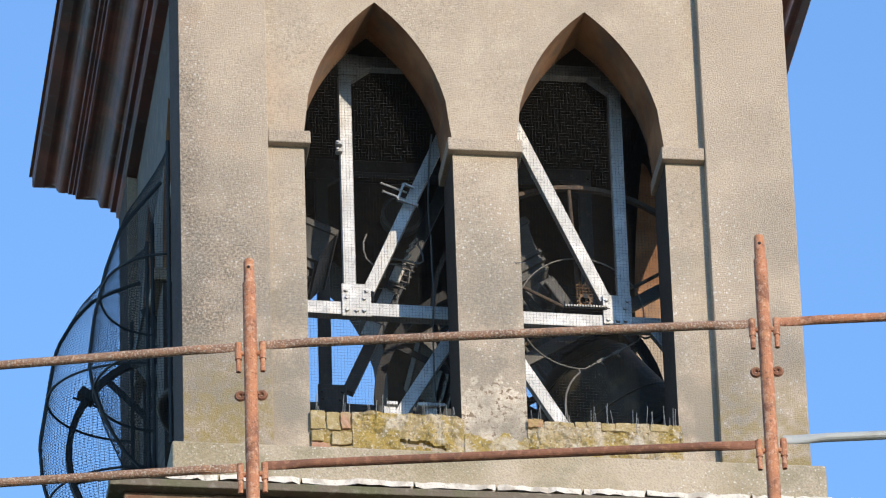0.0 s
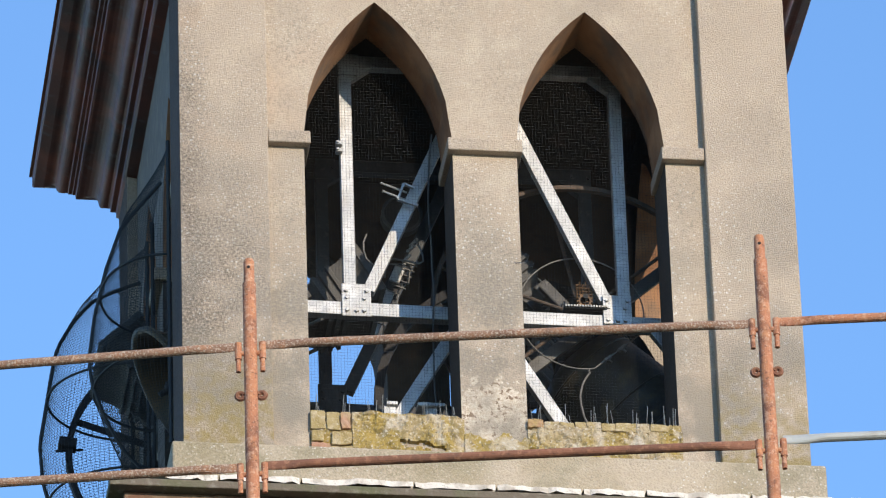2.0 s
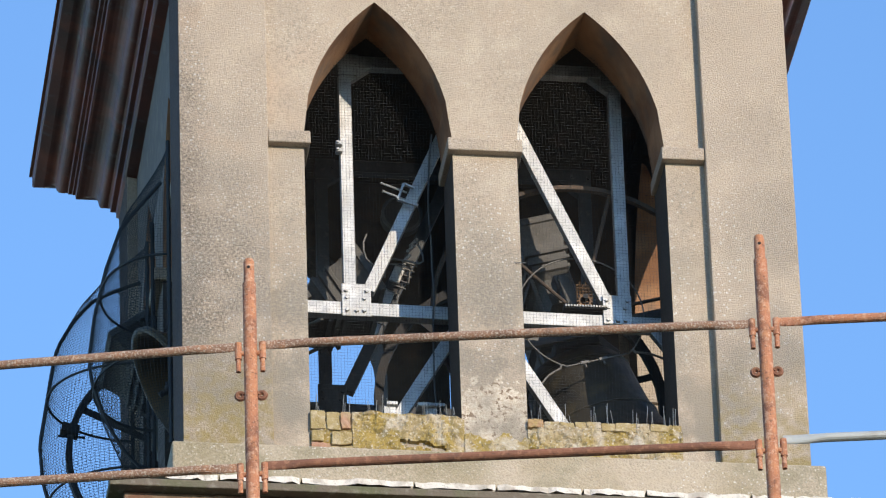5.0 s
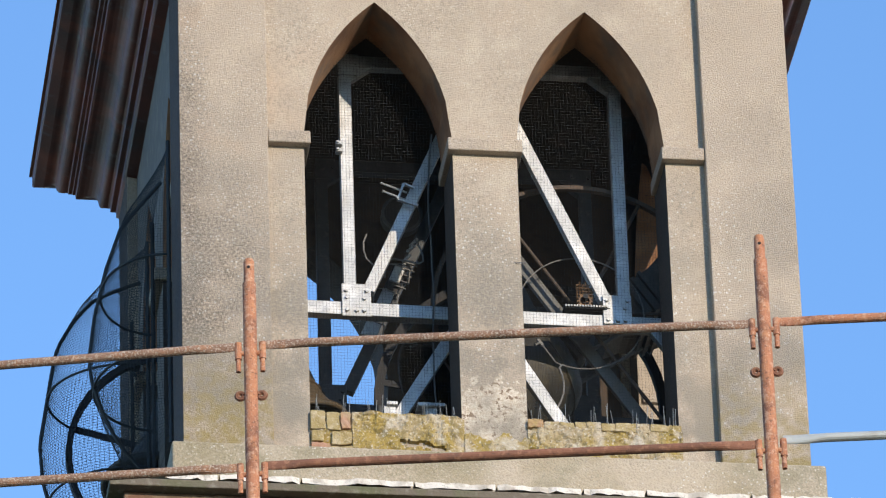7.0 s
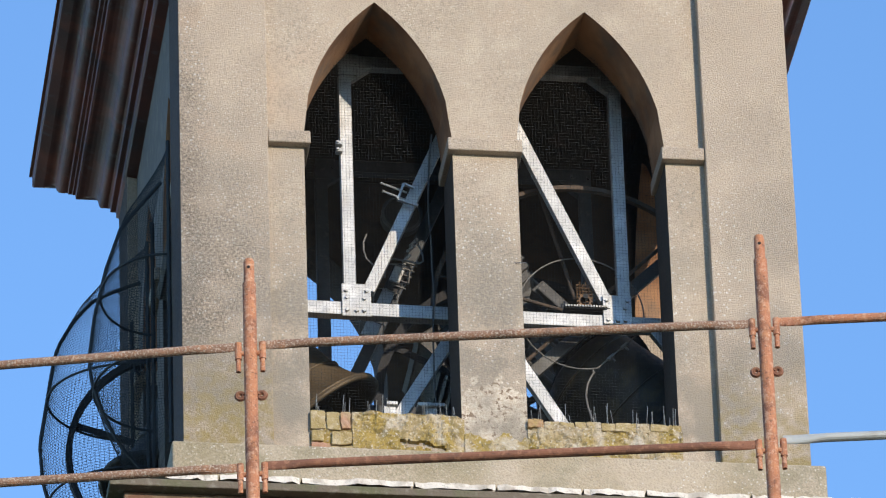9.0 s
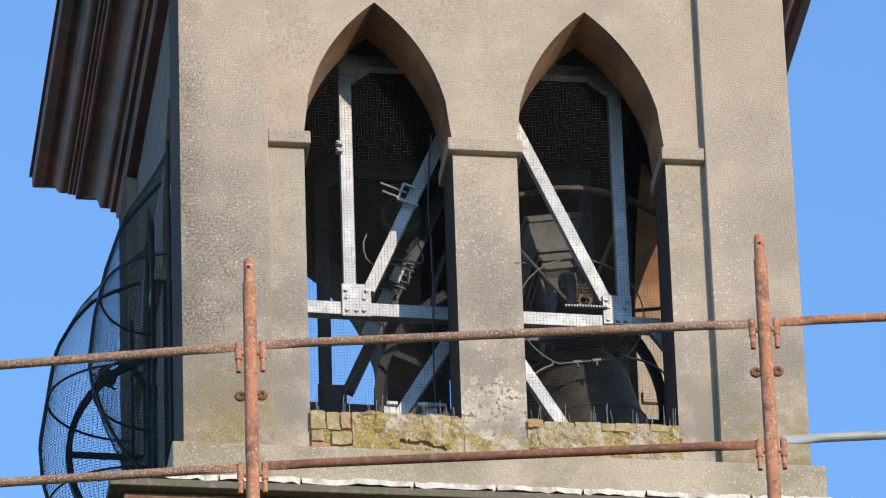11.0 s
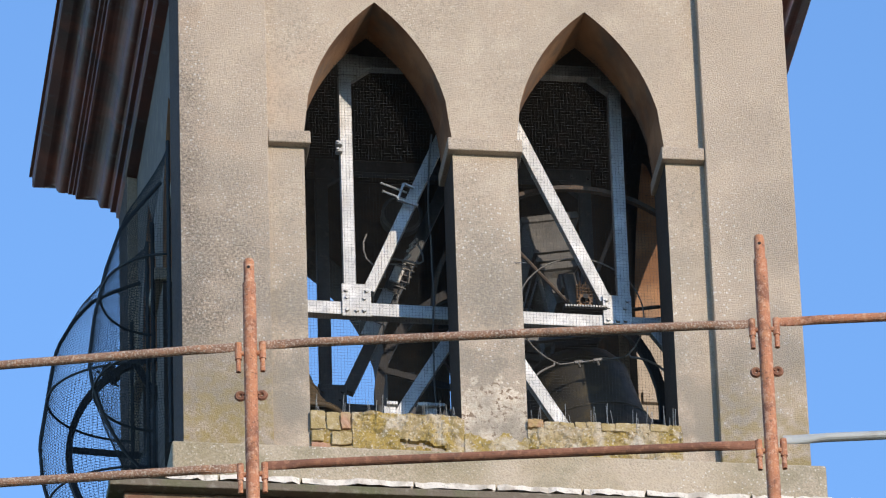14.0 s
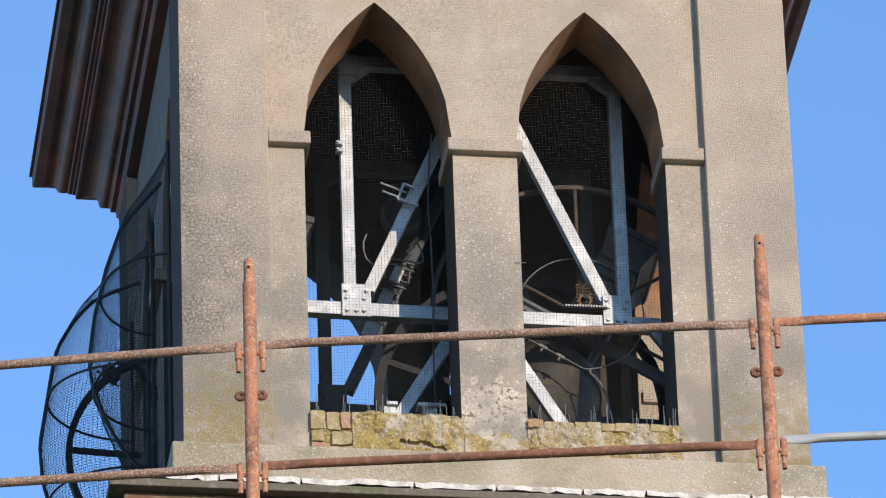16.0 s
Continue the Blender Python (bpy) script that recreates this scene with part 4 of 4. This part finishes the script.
# ---- loose fittings in the belfry ----
mot = thing("bell_motor", "toothed brass drive gear on a dark base plate", "bell motor")
bm = bmesh.new()
ring(bm, (0.59, 0.62, 21.445), 0.030, 0.010, 0.03, 24)
rod(bm, (0.56, 0.62, 21.445), (0.62, 0.62, 21.445), 0.005, 6)
rod(bm, (0.59, 0.62, 21.415), (0.59, 0.62, 21.475), 0.005, 6)
for k in range(12):
    a = 2 * math.pi * k / 12
    box(bm, 0.59 + 0.038 * math.cos(a) - 0.005, 0.59 + 0.038 * math.cos(a) + 0.005, 0.61, 0.63, 21.445 + 0.038 * math.sin(a) - 0.005, 21.445 + 0.038 * math.sin(a) + 0.005)
part("gear", bm, M_BRASS, mot, "toothed brass gear", smooth=False)
bm = bmesh.new()
for k in range(6):
    rod(bm, (0.55 + 0.016 * k, 0.62, 21.46), (0.55 + 0.016 * k, 0.62, 21.55 + 0.02 * (k % 2)), 0.004, 6)
for k in range(4):
    rod(bm, (0.545, 0.62, 21.49 + 0.02 * k), (0.64, 0.62, 21.49 + 0.02 * k), 0.0035, 6)
part("guard_grid", bm, M_BRASS, mot)
bm = bmesh.new()
box(bm, 0.47, 0.70, 0.57, 0.67, 21.376, 21.398, 0.003)
part("base_plate", bm, M_IRON, mot)
bm = bmesh.new()
for k in range(15):
    box(bm, 0.475 + 0.015 * k, 0.484 + 0.015 * k, 0.556, 0.566, 21.381, 21.391)
part("chain", bm, M_SPIKE, mot, "bright roller chain")
bm = bmesh.new()
rod(bm, (0.59, 0.58, 21.46), (0.59, 0.72, 21.46), 0.015, 10)
rod(bm, (0.59, 0.66, 21.46), (0.59, 0.80, 21.46), 0.03, 12)
part("motor_body", bm, M_IRON, mot)


drive = thing("bell_drive", "grey drive unit clamped to the inner truss diagonal", "bell drive")
bm = bmesh.new()
bar(bm, (-0.325, 1.60, 22.03), (-0.252, 1.60, 22.20), 0.08, 0.07, 0.006)
part("drive_housing", bm, M_IRON, drive)
for k in range(5):
    bm = bmesh.new()
    f = k / 4
    bar(bm, (-0.315 + 0.068 * f, 1.555, 22.06 + 0.15 * f), (-0.24 + 0.068 * f, 1.555, 22.035 + 0.15 * f), 0.008, 0.012, 0.001)
    part("cooling_rib", bm, M_HEAD, drive)
for x, z, w in ((-0.353, 21.97, 0.07), (-0.436, 21.77, 0.085), (-0.285, 22.125, 0.06)):
    bm = bmesh.new()
    bar(bm, (x - 0.020, 1.55, z - 0.05), (x + 0.020, 1.55, z + 0.05), w, 0.02, 0.004)
    part("clamp", bm, M_GALV, drive, "pale galvanised clamp")
    bm = bmesh.new()
    tube_path(bm, [(x - 0.07, 1.54, z - 0.03), (x - 0.062, 1.53, z + 0.05), (x + 0.0, 1.525, z + 0.045), (x + 0.068, 1.53, z + 0.015), (x + 0.06, 1.54, z - 0.06)], 0.0045, 6)
    part("clamp_bolt", bm, M_HOOP, drive)
for k, (x, z) in enumerate(((-0.236, 22.21), (-0.226, 22.24), (-0.200, 22.31), (-0.184, 22.345))):
    bm = bmesh.new()
    bar(bm, (x - 0.022, 1.58, z - 0.018), (x + 0.022, 1.58, z + 0.022 + 0.01 * (k % 2)), 0.013, 0.014, 0.002)
    part("chain_link", bm, M_GALV, drive, "pale chain link")
disc = thing("drive_wheel", "dark grey round drive wheel behind the truss", "drive wheel")
bm = bmesh.new()
rod(bm, (-0.245, 1.585, 22.53), (-0.245, 1.645, 22.53), 0.112, 40)
part("wheel_disc", bm, M_IRON, disc, smooth=False)
bm = bmesh.new()
ring(bm, (-0.245, 1.58, 22.53), 0.106, 0.016, 0.02, 40)
part("wheel_rim", bm, M_INFRAME, disc)
bm = bmesh.new()
rod(bm, (-0.245, 1.565, 22.53), (-0.245, 1.66, 22.53), 0.025, 14)
part("hub", bm, M_INFRAME, disc)

twig = thing("stray_wire", "short stray wire sticking out of the pillar", "wire")
bm = bmesh.new()
tube_path(bm, [(0.125, FACE + 0.002, 21.335), (0.15, FACE - 0.01, 21.33), (0.19, FACE - 0.012, 21.332)], 0.0022, 5)
part("wire_rod", bm, M_CABLE, twig)

# cable, wire loop, clamp bracket, hinge
cable = thing("hanging_cable", "thin dark cable hanging inside the opening", "cable")
bm = bmesh.new()
pts = [(-0.215 - 0.03 * math.sin(3.0 * k / 30) - 0.012 * math.sin(9.0 * k / 30), 0.56 + 0.01 * math.sin(k), 22.42 - 1.80 * k / 30) for k in range(31)]
tube_path(bm, pts, 0.005, 6)
part("cable_sheath", bm, M_CABLE, cable)
loop_t = thing("wire_loop", "bent grey wire loop behind the diagonal", "wire")
bm = bmesh.new()
bends = ((-0.558, 21.889), (-0.575, 21.839), (-0.576, 21.79), (-0.562, 21.735), (-0.526, 21.70), (-0.475, 21.728), (-0.423, 21.742), (-0.344, 21.732), (-0.278, 21.72), (-0.254, 21.736), (-0.256, 21.771), (-0.275, 21.826), (-0.295, 21.874))
pts = [(x, 0.75, z) for x, z in bends]
tube_path(bm, pts, 0.0055, 6)
part("wire_rod", bm, M_HOOP, loop_t)
cl = thing("clamp_bracket", "small galvanised threaded clamp on the diagonal", "clamp")
for dz in (0.0, 0.05):
    bm = bmesh.new()
    rod(bm, (-0.50 + dz * 0.2, 0.56, 22.10 - dz), (-0.36, 0.56, 22.045 - dz), 0.006, 8)
    part("threaded_rod", bm, M_GALV, cl)
bm = bmesh.new()
bar(bm, (-0.41, 0.56, 22.0), (-0.375, 0.56, 22.10), 0.014, 0.02, 0.002)
bar(bm, (-0.375, 0.56, 22.10), (-0.32, 0.56, 22.075), 0.012, 0.02, 0.002)
bar(bm, (-0.41, 0.56, 22.0), (-0.30, 0.56, 21.965), 0.014, 0.02, 0.002)
part("u_plate", bm, M_GALV, cl)
latch = thing("screen_latch", "small bright steel latch on the truss post", "latch")
for z in (22.30, 22.345):
    bm = bmesh.new()
    box(bm, -0.735, -0.70, 0.56, 0.60, z - 0.012, z + 0.012, 0.003)
    rod(bm, (-0.725, 0.55, z), (-0.725, 0.56, z), 0.007, 8)
    part("latch_lug", bm, M_GALV, latch)


# ---- swings ----
def swing_rows(base, turns):
    """Rows every tenth of a second that ease between the turning points (seconds, degrees to the east)."""
    rows = []
    for i in range(161):
        t = i / 10
        for (t0, a0), (t1, a1) in zip(turns, turns[1:]):
            if t0 <= t <= t1 + 1e-6:
                k = 0.5 - 0.5 * math.cos(math.pi * (t - t0) / (t1 - t0))
                rows.append((t, pose(*base, 0, -(a0 + (a1 - a0) * k), 0)))
                break
    return rows


def motions():
    walk(bell_a, swing_rows((-1.32, 2.22, 21.47), [(-0.65, 72), (0.85, -67), (2.3, 57), (3.7, -47), (5.1, 38), (6.45, -30), (7.8, 22), (9.1, -14), (10.4, 7), (11.6, -2), (12.8, 0), (16.1, 0)]))
    walk(bell_b, swing_rows((-1.10, 1.15, 21.42), [(-0.6, -82), (0.87, 82), (2.28, -74), (3.7, 65), (5.07, -60), (6.42, 52), (7.75, -44), (9.05, 37), (10.38, -32), (11.7, 26), (13.03, -22), (14.35, 18), (15.67, -15), (17.0, 12)]))
    walk(bell_c, swing_rows((0.58, 1.15, 21.42), [(-0.6, 92), (0.97, -95), (2.5, 84), (4.05, -80), (5.62, 65), (7.22, -62), (8.76, 51), (10.18, -46), (11.58, 40), (13.08, -38), (14.55, 31), (16.0, -30), (17.4, 24)]))
    walk(bell_d, swing_rows((0.42, 2.24, 21.48), [(-1.05, -58), (0.4, 56), (1.85, -54), (3.3, 50), (4.75, -47), (6.2, 44), (7.65, -41), (9.1, 38), (10.55, -35), (12.0, 31), (13.45, -28), (14.9, 25), (16.35, -22)]))


motions()
